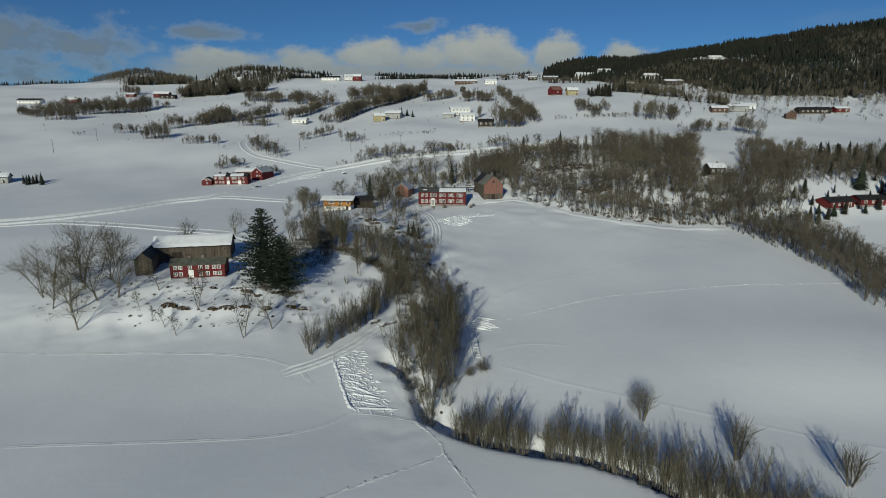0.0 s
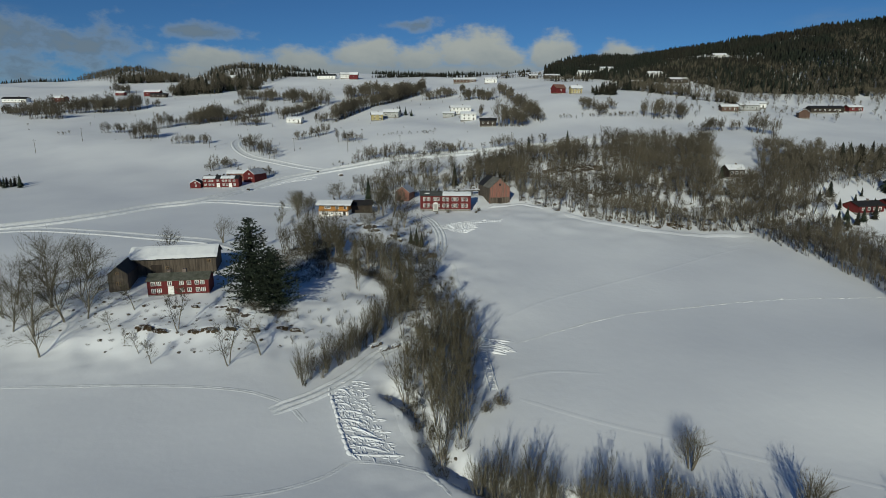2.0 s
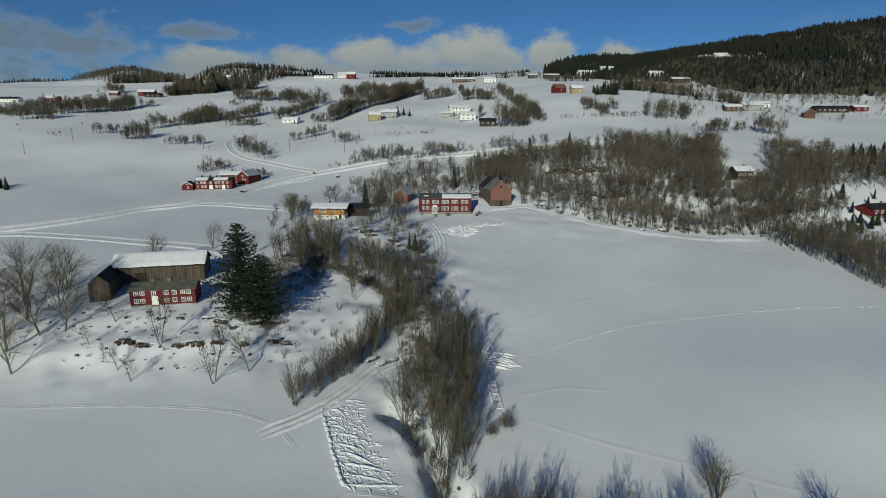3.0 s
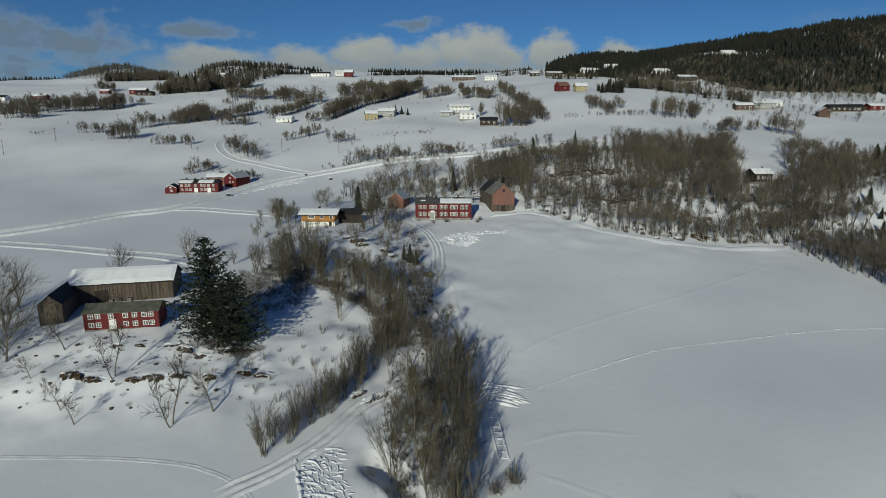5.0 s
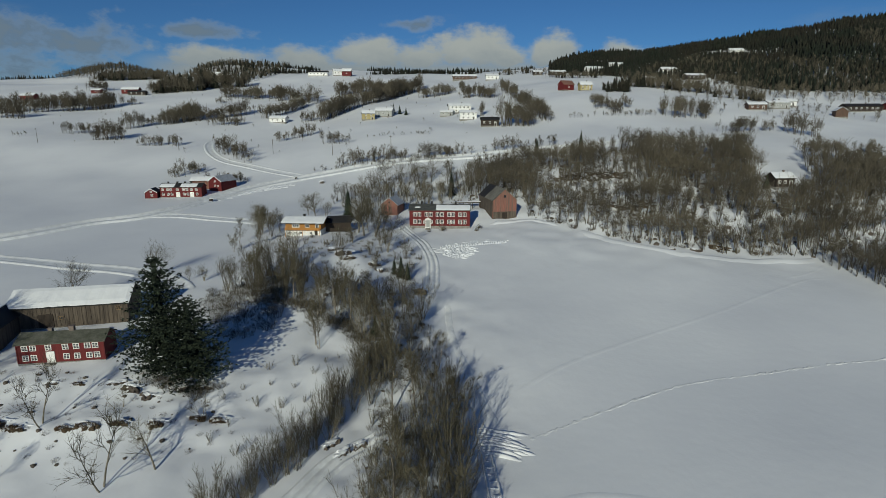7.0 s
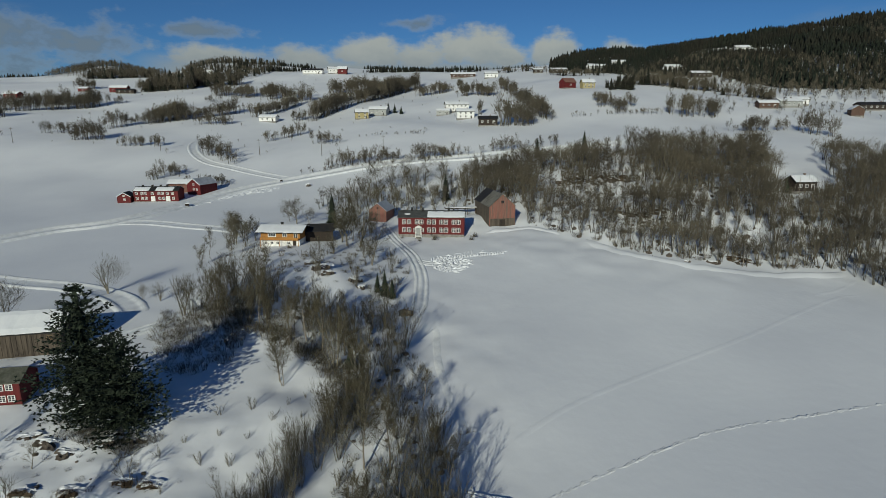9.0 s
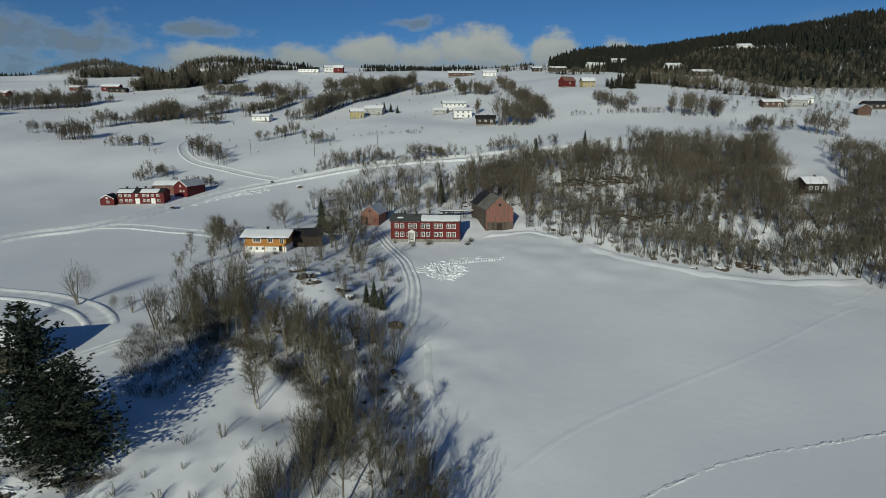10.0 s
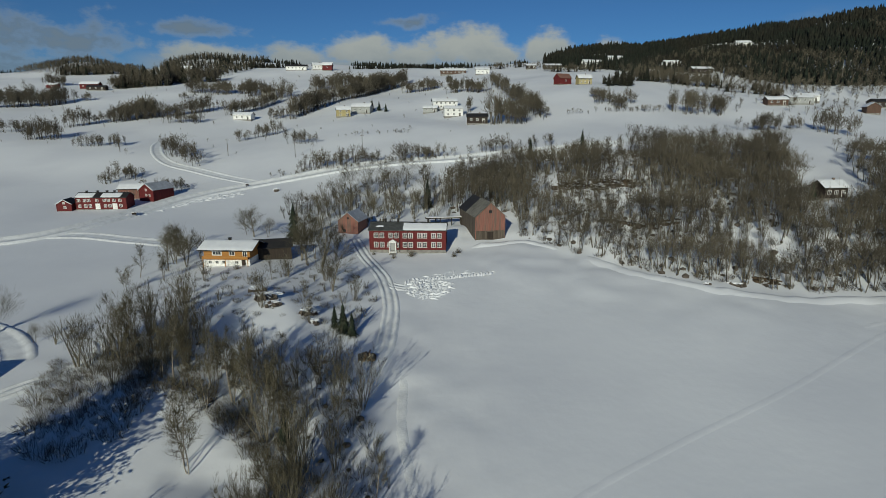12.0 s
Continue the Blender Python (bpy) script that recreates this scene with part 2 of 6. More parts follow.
# ---- materials ----
def material(name, colour, second=None, scale=1.0, mix=(0.4, 0.65), rough=0.7, bump=0.0, bump_scale=None, fine=None, metal=0.0, spec=0.3,
             stretch=(1, 1, 1), random=0.0, island=0.0):
    """A surface of two colours in patches, with finer grain, relief and a shade of its own for every object or loose piece."""
    m = bpy.data.materials.new(name)
    m.use_nodes = True
    n, l = m.node_tree.nodes, m.node_tree.links
    b = n["Principled BSDF"]
    b.inputs["Roughness"].default_value, b.inputs["Metallic"].default_value = rough, metal
    b.inputs["Specular IOR Level"].default_value = spec
    co = n.new("ShaderNodeTexCoord")
    mp = n.new("ShaderNodeMapping")
    mp.inputs["Scale"].default_value = stretch
    l.new(co.outputs["Object"], mp.inputs["Vector"])

    def tex(s, detail):
        t = n.new("ShaderNodeTexNoise")
        t.inputs["Scale"].default_value, t.inputs["Detail"].default_value = s, detail
        l.new(mp.outputs[0], t.inputs["Vector"])
        return t.outputs["Fac"]

    def ranged(v, lo, hi, a=0.0, z=1.0):
        r = n.new("ShaderNodeMapRange")
        r.inputs[1].default_value, r.inputs[2].default_value, r.inputs[3].default_value, r.inputs[4].default_value = lo, hi, a, z
        l.new(v, r.inputs[0])
        return r.outputs[0]

    mx = n.new("ShaderNodeMix")
    mx.data_type = "RGBA"
    mx.inputs["A"].default_value = (*colour, 1)
    mx.inputs["B"].default_value = (*(second or colour), 1)
    l.new(ranged(tex(scale, 5), *mix), mx.inputs["Factor"])
    out = mx.outputs["Result"]
    vary = []
    if fine:
        vary.append(ranged(tex(fine, 3), 0.3, 0.7, 0.8, 1.15))
    if random:
        oi = n.new("ShaderNodeObjectInfo")
        vary.append(ranged(oi.outputs["Random"], 0, 1, 1 - random, 1 + random))
    if island:
        ge = n.new("ShaderNodeNewGeometry")
        vary.append(ranged(ge.outputs["Random Per Island"], 0, 1, 1 - island, 1 + island))
    for v in vary:
        hs = n.new("ShaderNodeMix")
        hs.data_type, hs.blend_type = "RGBA", "MULTIPLY"
        hs.inputs["Factor"].default_value = 1
        cc = n.new("ShaderNodeCombineColor")
        for k in range(3):
            l.new(v, cc.inputs[k])
        l.new(out, hs.inputs["A"])
        l.new(cc.outputs[0], hs.inputs["B"])
        out = hs.outputs["Result"]
    l.new(out, b.inputs["Base Color"])
    if bump:
        bp = n.new("ShaderNodeBump")
        bp.inputs["Strength"].default_value = 1.0
        bp.inputs["Distance"].default_value = bump
        l.new(tex(bump_scale or scale * 3, 6), bp.inputs["Height"])
        l.new(bp.outputs[0], b.inputs["Normal"])
    return m


SNOW = material("snow", (0.80, 0.82, 0.85), (0.73, 0.75, 0.79), 0.03, rough=0.6, bump=0.045, bump_scale=0.45, spec=0.25)
SNOW_PACKED = material("packed_snow", (0.82, 0.84, 0.86), (0.70, 0.72, 0.74), 0.5, rough=0.5, bump=0.06, bump_scale=2.5)
SNOW_ROOF = material("roof_snow", (0.84, 0.86, 0.88), (0.78, 0.80, 0.83), 0.4, rough=0.55, bump=0.04, bump_scale=1.2)
RED = material("red_paint", (0.132, 0.017, 0.018), (0.095, 0.014, 0.015), 0.8, rough=0.75, bump=0.012, bump_scale=1.0, stretch=(6, 6, 0.25), fine=1.5)
RED_OLD = material("worn_red_paint", (0.24, 0.105, 0.082), (0.15, 0.105, 0.085), 0.45, rough=0.85, bump=0.015, bump_scale=1.0, stretch=(5, 5, 0.3), fine=1.5)
GREY_WOOD = material("weathered_wood", (0.12, 0.098, 0.078), (0.065, 0.053, 0.043), 0.5, rough=0.9, bump=0.015, bump_scale=1.0, stretch=(5, 5, 0.3), fine=1.6)
DARK_WOOD = material("dark_wood", (0.045, 0.034, 0.027), (0.03, 0.024, 0.02), 0.6, rough=0.85, bump=0.012, bump_scale=1.0, stretch=(5, 5, 0.3))
YELLOW_WOOD = material("golden_stained_wood", (0.42, 0.20, 0.05), (0.34, 0.15, 0.04), 0.6, rough=0.7, bump=0.01, bump_scale=1.0, stretch=(0.4, 0.4, 6), fine=1.2)
YELLOW_PAINT = material("yellow_paint", (0.40, 0.34, 0.17), (0.34, 0.28, 0.13), 0.5, rough=0.7)
WHITE_PAINT = material("white_paint", (0.80, 0.80, 0.78), (0.72, 0.72, 0.70), 0.7, rough=0.55, fine=3.0)
BROWN_PAINT = material("brown_paint", (0.10, 0.058, 0.042), (0.075, 0.046, 0.034), 0.6, rough=0.75, bump=0.01, bump_scale=1.0, stretch=(5, 5, 0.3))
GREY_PAINT = material("grey_paint", (0.36, 0.37, 0.36), (0.30, 0.31, 0.30), 0.5, rough=0.7)
SLATE = material("slate_roof", (0.085, 0.088, 0.085), (0.055, 0.058, 0.056), 0.7, rough=0.7, bump=0.03, bump_scale=2.0, fine=2.2)
MOSS_SLATE = material("mossy_slate_roof", (0.12, 0.12, 0.10), (0.075, 0.08, 0.06), 0.8, rough=0.85, bump=0.03, bump_scale=2.0, fine=2.5)
TIN = material("bare_sheet_roof", (0.50, 0.52, 0.55), (0.38, 0.40, 0.43), 0.5, rough=0.5, metal=0.1, fine=1.5)
SHINGLE = material("weathered_shingle_roof", (0.20, 0.19, 0.165), (0.12, 0.115, 0.10), 0.6, rough=0.9, bump=0.03, bump_scale=2.0, fine=2.0)
BLACK_SHEET = material("black_roof_felt", (0.022, 0.022, 0.024), (0.03, 0.028, 0.028), 0.5, rough=0.7)
BRICK = material("chimney_brick", (0.20, 0.16, 0.14), (0.13, 0.11, 0.10), 2.0, rough=0.9, bump=0.01)
STONE = material("foundation_stone", (0.26, 0.25, 0.23), (0.16, 0.155, 0.145), 1.2, rough=0.9, bump=0.04, bump_scale=2.0)
ROCK = material("bare_rock", (0.12, 0.10, 0.085), (0.055, 0.045, 0.038), 0.9, rough=0.9, bump=0.08, bump_scale=1.6)
HEATHER = material("dry_heather", (0.075, 0.052, 0.033), (0.045, 0.034, 0.022), 0.9, rough=0.95, island=0.35)
# bark is lightened so that the stems read as sunlit
BARK = material("bark", (0.21, 0.19, 0.15), (0.10, 0.09, 0.072), 1.5, rough=0.9, bump=0.01, random=0.25)
BIRCH = material("pale_bark", (0.30, 0.27, 0.23), (0.12, 0.10, 0.085), 1.5, rough=0.85, random=0.2)
TWIG = material("bare_twigs", (0.114, 0.101, 0.067), (0.066, 0.059, 0.041), 0.25, rough=0.9, random=0.25, island=0.25)
TWIG_FAR = material("distant_bare_twigs", (0.122, 0.107, 0.079), (0.070, 0.062, 0.048), 0.05, rough=0.95, island=0.16)
NEEDLE = material("spruce_needles", (0.026, 0.036, 0.022), (0.014, 0.021, 0.015), 0.7, rough=0.8, random=0.2, island=0.35)
NEEDLE_FAR = material("distant_spruce_needles", (0.013, 0.018, 0.012), (0.024, 0.022, 0.015), 0.02, rough=0.9, island=0.4)
GLASS = material("window_glass", (0.022, 0.026, 0.032), rough=0.08, spec=0.6)
IRON = material("black_iron", (0.02, 0.02, 0.02), rough=0.5, metal=0.4)
HAY = material("wood_ends", (0.30, 0.21, 0.12), (0.18, 0.12, 0.07), 3.0, rough=0.9, island=0.3)

# ---- building tools ----
def mesh_of(name, verts, faces, mats, smooth=False, index=None):
    me = bpy.data.meshes.new(name)
    me.from_pydata([tuple(v) for v in verts], [], [tuple(f) for f in faces])
    for m in (mats if isinstance(mats, (list, tuple)) else [mats]):
        me.materials.append(m)
    if index is not None:
        me.polygons.foreach_set("material_index", np.asarray(index, dtype=np.int32))
    if smooth:
        me.polygons.foreach_set("use_smooth", np.ones(len(me.polygons), dtype=bool))
    me.update()
    return me


def tri_mesh(name, verts, tris, mat, smooth=False):
    """A mesh of triangles from arrays, for large numbers."""
    verts, tris = np.asarray(verts, np.float32), np.asarray(tris, np.int32)
    me = bpy.data.meshes.new(name)
    me.vertices.add(len(verts))
    me.vertices.foreach_set("co", verts.ravel())
    me.loops.add(tris.size)
    me.loops.foreach_set("vertex_index", tris.ravel())
    me.polygons.add(len(tris))
    me.polygons.foreach_set("loop_start", np.arange(0, tris.size, 3, dtype=np.int32))
    if smooth:
        me.polygons.foreach_set("use_smooth", np.ones(len(tris), dtype=bool))
    me.materials.append(mat)
    me.update(calc_edges=True)
    me.validate()
    return me


def thing(name, x, y, turn, label, category, group="", z=None, kind=""):
    """An empty at a thing's base, on the ground unless z is given."""
    ob = new(name)
    ob.matrix_world = pose(x, y, float(height(x, y)) if z is None else z, 0, 0, turn)
    return tagged(ob, label, category, group, kind)


def part(name, bm, mat, parent, label=""):
    me = bpy.data.meshes.new(name)
    if isinstance(bm, bpy.types.Mesh):
        me = bm
    else:
        bm.to_mesh(me)
        bm.free()
        me.materials.append(mat)
    ob = new(name, me)
    ob.parent = parent
    return tagged(ob, label)


def box(bm, x0, x1, y0, y1, z0, z1):
    vs = [bm.verts.new((x, y, z)) for x in (x0, x1) for y in (y0, y1) for z in (z0, z1)]
    for f in ((0, 1, 3, 2), (4, 6, 7, 5), (0, 4, 5, 1), (2, 3, 7, 6), (0, 2, 6, 4), (1, 5, 7, 3)):
        bm.faces.new([vs[k] for k in f])
    return vs


def boxes(*dims):
    bm = bmesh.new()
    for d in dims:
        box(bm, *d)
    return bm


def prism(bm, outline, y0, y1):
    """An outline in x and z, drawn out along y."""
    a = [bm.verts.new((x, y0, z)) for x, z in outline]
    b = [bm.verts.new((x, y1, z)) for x, z in outline]
    bm.faces.new(a)
    bm.faces.new(b[::-1])
    n = len(a)
    for k in range(n):
        bm.faces.new((a[k], b[k], b[(k + 1) % n], a[(k + 1) % n]))


def lathe(profile, sides=12):
    bm = bmesh.new()
    rings = []
    for r, z in profile:
        rings.append([bm.verts.new((r * math.cos(2 * math.pi * k / sides), r * math.sin(2 * math.pi * k / sides), z)) for k in range(sides)])
    for a, b in zip(rings, rings[1:]):
        for k in range(sides):
            bm.faces.new((a[k], a[(k + 1) % sides], b[(k + 1) % sides], b[k]))
    bm.faces.new(rings[0][::-1])
    bm.faces.new(rings[-1])
    return bm


def lump(rng, rx, ry, rz, rough=0.3, levels=2):
    """A rough rounded lump, flat below."""
    bm = bmesh.new()
    bmesh.ops.create_icosphere(bm, subdivisions=levels, radius=1)
    s = rng.uniform(0, 50)
    for v in bm.verts:
        k = 1 + rough * noise.noise(v.co * 1.7 + Vector((s, s, s))) + 0.5 * rough * noise.noise(v.co * 4 + Vector((s, 0, s)))
        v.co = Vector((v.co.x * rx * k, v.co.y * ry * k, max(v.co.z, -0.35) * rz * k))
    return bm


def window(parent, x, z, wide, high, front, side=0, cols=2, rows=3, frame_mat=None, wall=0.0):
    """A framed window, proud of its wall. side: 0 front, 1 right, 2 back, 3 left gable. front: how far that wall is from the middle."""
    m = pose(0, 0, 0, 0, 0, 90 * side) @ Matrix.Translation((x, -front, z))
    w, h, t = wide / 2, high / 2, max(0.09, wide * 0.10)
    # casing, mullions and glazing bars, framed as one piece round the panes
    cuts_x, cuts_z = [(-w, -w + t)], [(-h, -h + t)]
    for c in range(1, cols):
        u = -w + t + (wide - 2 * t) * c / cols
        cuts_x.append((u - 0.05, u + 0.05))
    for r in range(1, rows):
        v = -h + t + (high - 2 * t) * r / rows
        cuts_z.append((v - 0.02, v + 0.02))
    cuts_x.append((w - t, w))
    cuts_z.append((h - t, h))
    xs, zs = [q for c in cuts_x for q in c], [q for c in cuts_z for q in c]
    bm = bmesh.new()
    grid = [[[bm.verts.new((px, py, pz)) for pz in zs] for px in xs] for py in (-0.06, 0.02)]
    solid = lambda i, k: 0 <= i < len(xs) - 1 and 0 <= k < len(zs) - 1 and (i % 2 == 0 or k % 2 == 0)
    near, deep = grid
    for i in range(len(xs) - 1):
        for k in range(len(zs) - 1):
            if not solid(i, k):
                continue
            bm.faces.new((near[i][k], near[i + 1][k], near[i + 1][k + 1], near[i][k + 1]))
            for di, dk, p, q in ((-1, 0, (i, k + 1), (i, k)), (1, 0, (i + 1, k), (i + 1, k + 1)), (0, -1, (i, k), (i + 1, k)), (0, 1, (i + 1, k + 1), (i, k + 1))):
                if not solid(i + di, k + dk):
                    bm.faces.new((near[q[0]][q[1]], near[p[0]][p[1]], deep[p[0]][p[1]], deep[q[0]][q[1]]))
    bmesh.ops.delete(bm, geom=[v for v in bm.verts if not v.link_faces], context="VERTS")
    ob = part("window", bm, frame_mat or WHITE_PAINT, parent)
    ob.matrix_local = m
    pane = part("pane", boxes((-w + t, w - t, -0.015, 0.015, -h + t, h - t)), GLASS, ob)
    return ob


def gabled(name, x, y, turn, long, wide, wall, rise, label, category="house", wall_mat=None, roof_mat=None, over=0.45, z=None, stone=0.4,
           snow=(), snow_thick=0.18, group="", corner=True, roof_thick=0.14):
    """A gabled building with its ridge along its own x: foundation, wall, roof, corner boards, snow. Returns the empty at its base."""
    ob = thing(name, x, y, turn, label, category, group, z)
    hl, hw = long / 2, wide / 2
    if stone:
        part("foundation", boxes((-hl - 0.05, hl + 0.05, -hw - 0.05, hw + 0.05, -2.5, stone)), STONE, ob, "grey stone foundation wall")
    bm = bmesh.new()
    prism(bm, [(-hw, stone), (hw, stone), (hw, wall), (0, wall + rise), (-hw, wall)], -hl, hl)
    bmesh.ops.transform(bm, matrix=Matrix.Rotation(math.pi / 2, 4, "Z"), verts=bm.verts)
    part("wall", bm, wall_mat or RED, ob)
    slope = rise / hw
    for s in (-1, 1):
        bm = bmesh.new()
        e = hw + over
        prism(bm, [(0, wall + rise + 0.03), (s * e, wall - over * slope + 0.03), (s * e, wall - over * slope + 0.03 + roof_thick), (0, wall + rise + 0.03 + roof_thick)], -hl - over, hl + over)
        bmesh.ops.transform(bm, matrix=Matrix.Rotation(math.pi / 2, 4, "Z"), verts=bm.verts)
        bmesh.ops.recalc_face_normals(bm, faces=bm.faces)
        part("roof_slope", bm, roof_mat or SLATE, ob)
    for side, a, b in snow:
        # side -1 is the slope to the front; a, b: the stretch of the ridge that it lies on, -1 to 1
        s = 1 if side < 0 else -1
        n = max(4, int((b - a) * hl / 0.8))
        vs, fs = [], []
        rng = random.Random(int(1000 * (a + 3) + x * 7 + y))
        for k in range(n + 1):
            u = (hl + over) * (a + (b - a) * k / n)
            low = 0.985 - (0.0 if k in (0, n) else rng.uniform(0, 0.03)) - (0.05 if (a > -0.99 and k == 0) or (b < 0.99 and k == n) else 0)
            top = 0.0 if a < -0.99 and b > 0.99 else 0.12 + rng.uniform(0, 0.08)
            thick = snow_thick * (0.35 if k in (0, n) else rng.uniform(0.85, 1.1))
            for f, tk in ((top, thick * 0.5), (top + 0.2, thick), (0.8, thick), (low, 0.4 * thick), (low, 0.0), (top, 0.0)):
                v = -s * f * (hw + over)
                zz = wall + rise + 0.03 + roof_thick - abs(v) * slope
                vs.append((u, v, zz + 0.004 + tk))
        for k in range(n):
            for q in range(5):
                i = 6 * k + q
                fs.append((i, i + 6, i + 7, i + 1))
        fs.append(tuple(range(6)))
        fs.append(tuple(range(6 * n + 5, 6 * n - 1, -1)))
        bm = bmesh.new()
        bv = [bm.verts.new(v) for v in vs]
        for f in fs:
            bm.faces.new([bv[q] for q in f])
        bmesh.ops.recalc_face_normals(bm, faces=bm.faces)
        part("roof_snow", bm, SNOW_ROOF, ob, "smooth white snow lying on the roof")
    if corner:
        for cx in (-hl, hl):
            for cy in (-hw, hw):
                part("corner_board", boxes((cx - 0.09, cx + 0.09, cy - 0.09, cy + 0.09, stone, wall - 0.05)), wall_mat or RED, ob)
    return ob


def chimney(parent, x, y, z, high=1.1, wide=0.6, mat=None):
    w = wide / 2
    c = part("chimney", boxes((x - w, x + w, y - w, y + w, z - 1.2, z + high), (x - w - 0.08, x + w + 0.08, y - w - 0.08, y + w + 0.08, z + high + 0.003, z + high + 0.12)), mat or BRICK, parent)
    return c


def door(parent, x, z, wide, high, front, mat=None, side=0):
    m = pose(0, 0, 0, 0, 0, 90 * side) @ Matrix.Translation((x, -front, z))
    d = part("door", boxes((-wide / 2, wide / 2, -0.05, 0.02, 0, high)), mat or WHITE_PAINT, parent)
    d.matrix_local = m
    part("door_frame", boxes((-wide / 2 - 0.12, -wide / 2 - 0.003, -0.08, 0.02, 0, high + 0.12), (wide / 2 + 0.003, wide / 2 + 0.12, -0.08, 0.02, 0, high + 0.12),
                             (-wide / 2, wide / 2, -0.08, 0.02, high + 0.003, high + 0.12)), WHITE_PAINT, d)
    part("panel", boxes((-wide * 0.35, wide * 0.35, -0.07, -0.053, high * 0.08, high * 0.45), (-wide * 0.35, wide * 0.35, -0.07, -0.053, high * 0.53, high * 0.92)), mat or WHITE_PAINT, d)
    return d

# ---- the ground: one sheet of snow, finer where the camera passes ----
def spaced(*spans):
    out = []
    for a, b, step in spans:
        n = max(1, round((b - a) / step))
        out += [a + (b - a) * k / n for k in range(n)]
    return np.array(out + [spans[-1][1]])


gx = spaced((-3600, -900, 90), (-900, -340, 12), (-340, -160, 4), (-160, -100, 2.0), (-100, 20, 1.0), (20, 170, 1.9), (170, 340, 4), (340, 900, 10), (900, 3600, 90))
gy = spaced((-2500, -100, 80), (-100, 40, 5), (40, 70, 3.0), (70, 150, 1.0), (150, 260, 1.7), (260, 440, 3.6), (440, 900, 7), (900, 1200, 12), (1200, 4600, 90))
mx, my = np.meshgrid(gx, gy)
mz = height(mx, my)
nx, ny = len(gx), len(gy)
ii = (np.arange(ny - 1)[:, None] * nx + np.arange(nx - 1)[None, :]).ravel()
tris = np.concatenate([np.stack([ii, ii + 1, ii + nx + 1], 1), np.stack([ii, ii + nx + 1, ii + nx], 1)])
ground = new("ground", tri_mesh("ground", np.stack([mx.ravel(), my.ravel(), mz.ravel()], 1), tris, SNOW, smooth=True))
tagged(ground, "snow-covered fields and slopes of a wide valley", "snowfield", kind="structure")

# ---- the farm on the terrace ----
def row_of_windows(ob, long, spots, z, wide, high, front, **more):
    for f in spots:
        window(ob, (f - 0.5) * long, z, wide, high, front, **more)


small_house = gabled("farmhouse", -66.2, 149.9, 9, 13.8, 5.0, 3.9, 1.15, "small red timber farmhouse with white windows and mossy slate roof", "house", RED, MOSS_SLATE, over=0.35, z=9.7)
row_of_windows(small_house, 13.8, (0.09, 0.185, 0.36, 0.555, 0.68, 0.81, 0.90), 3.1, 1.0, 1.0, 2.5)
row_of_windows(small_house, 13.8, (0.09, 0.185, 0.555, 0.68, 0.82, 0.91), 1.35, 1.0, 1.05, 2.5)
door(small_house, (0.375 - 0.5) * 13.8, 0.35, 1.1, 1.9, 2.5)
part("doorstep", boxes((-2.6, -1.0, -3.3, -2.56, -0.4, 0.3)), STONE, small_house)
chimney(small_house, -2.6, 0.5, 4.75, 0.8, 0.7)
chimney(small_house, 1.0, 0.2, 4.85, 1.0, 0.8)
part("trim_board", boxes((-7.0, 7.0, -2.57, -2.503, 3.72, 3.86)), WHITE_PAINT, small_house)

long_barn = gabled("barn", -74.6, 166.8, 12, 21.2, 9.0, 4.8, 2.3, "long weathered timber barn with a snow-covered roof", "barn", GREY_WOOD, BLACK_SHEET, over=0.5, z=10.6, stone=0.5,
                   snow=((-1, -1, 1), (1, -1, 1)), snow_thick=0.3)
window(long_barn, 8.9, 3.7, 0.9, 0.8, 4.5, frame_mat=HAY)
window(long_barn, -1.6, 2.3, 0.9, 0.7, 4.5, rows=2, frame_mat=HAY)
part("barn_door", boxes((-5.5, -2.9, -4.62, -4.503, 0.5, 3.2)), DARK_WOOD, long_barn, "dark plank door")
for k in range(27):
    part("board", boxes((-10.5 + 0.79 * k, -10.38 + 0.79 * k, -4.56, -4.503, 0.55 + 0.05 * (k % 3), 4.55 - 0.04 * (k % 4))), GREY_WOOD, long_barn)
wing = gabled("barn_wing", -84.0, 158.8, 104, 17.0, 4.2, 4.6, 1.75, "narrow grey timber barn wing with a black roof", "barn", GREY_WOOD, BLACK_SHEET, over=0.3, z=9.6, stone=0.2,
              snow=((1, -1, 1),), snow_thick=0.2)
window(wing, 0, 4.8, 0.8, 0.6, 8.5, side=3, rows=2, frame_mat=HAY)
window(wing, 0, 2.2, 1.0, 0.8, 8.5, side=3, rows=2, frame_mat=HAY)
for s in (-1, 1):
    bm = bmesh.new()
    prism(bm, [(0, 6.30), (s * 2.42, 4.30), (s * 2.42, 4.52), (0, 6.56)], -8.88, -8.81)
    bmesh.ops.transform(bm, matrix=Matrix.Rotation(math.pi / 2, 4, "Z"), verts=bm.verts)
    ob = part("barge_board", bm, SNOW_ROOF, wing, "pale barge board edged with snow")
    ob.matrix_local = pose(0, 0, 0, 0, 0, 0)

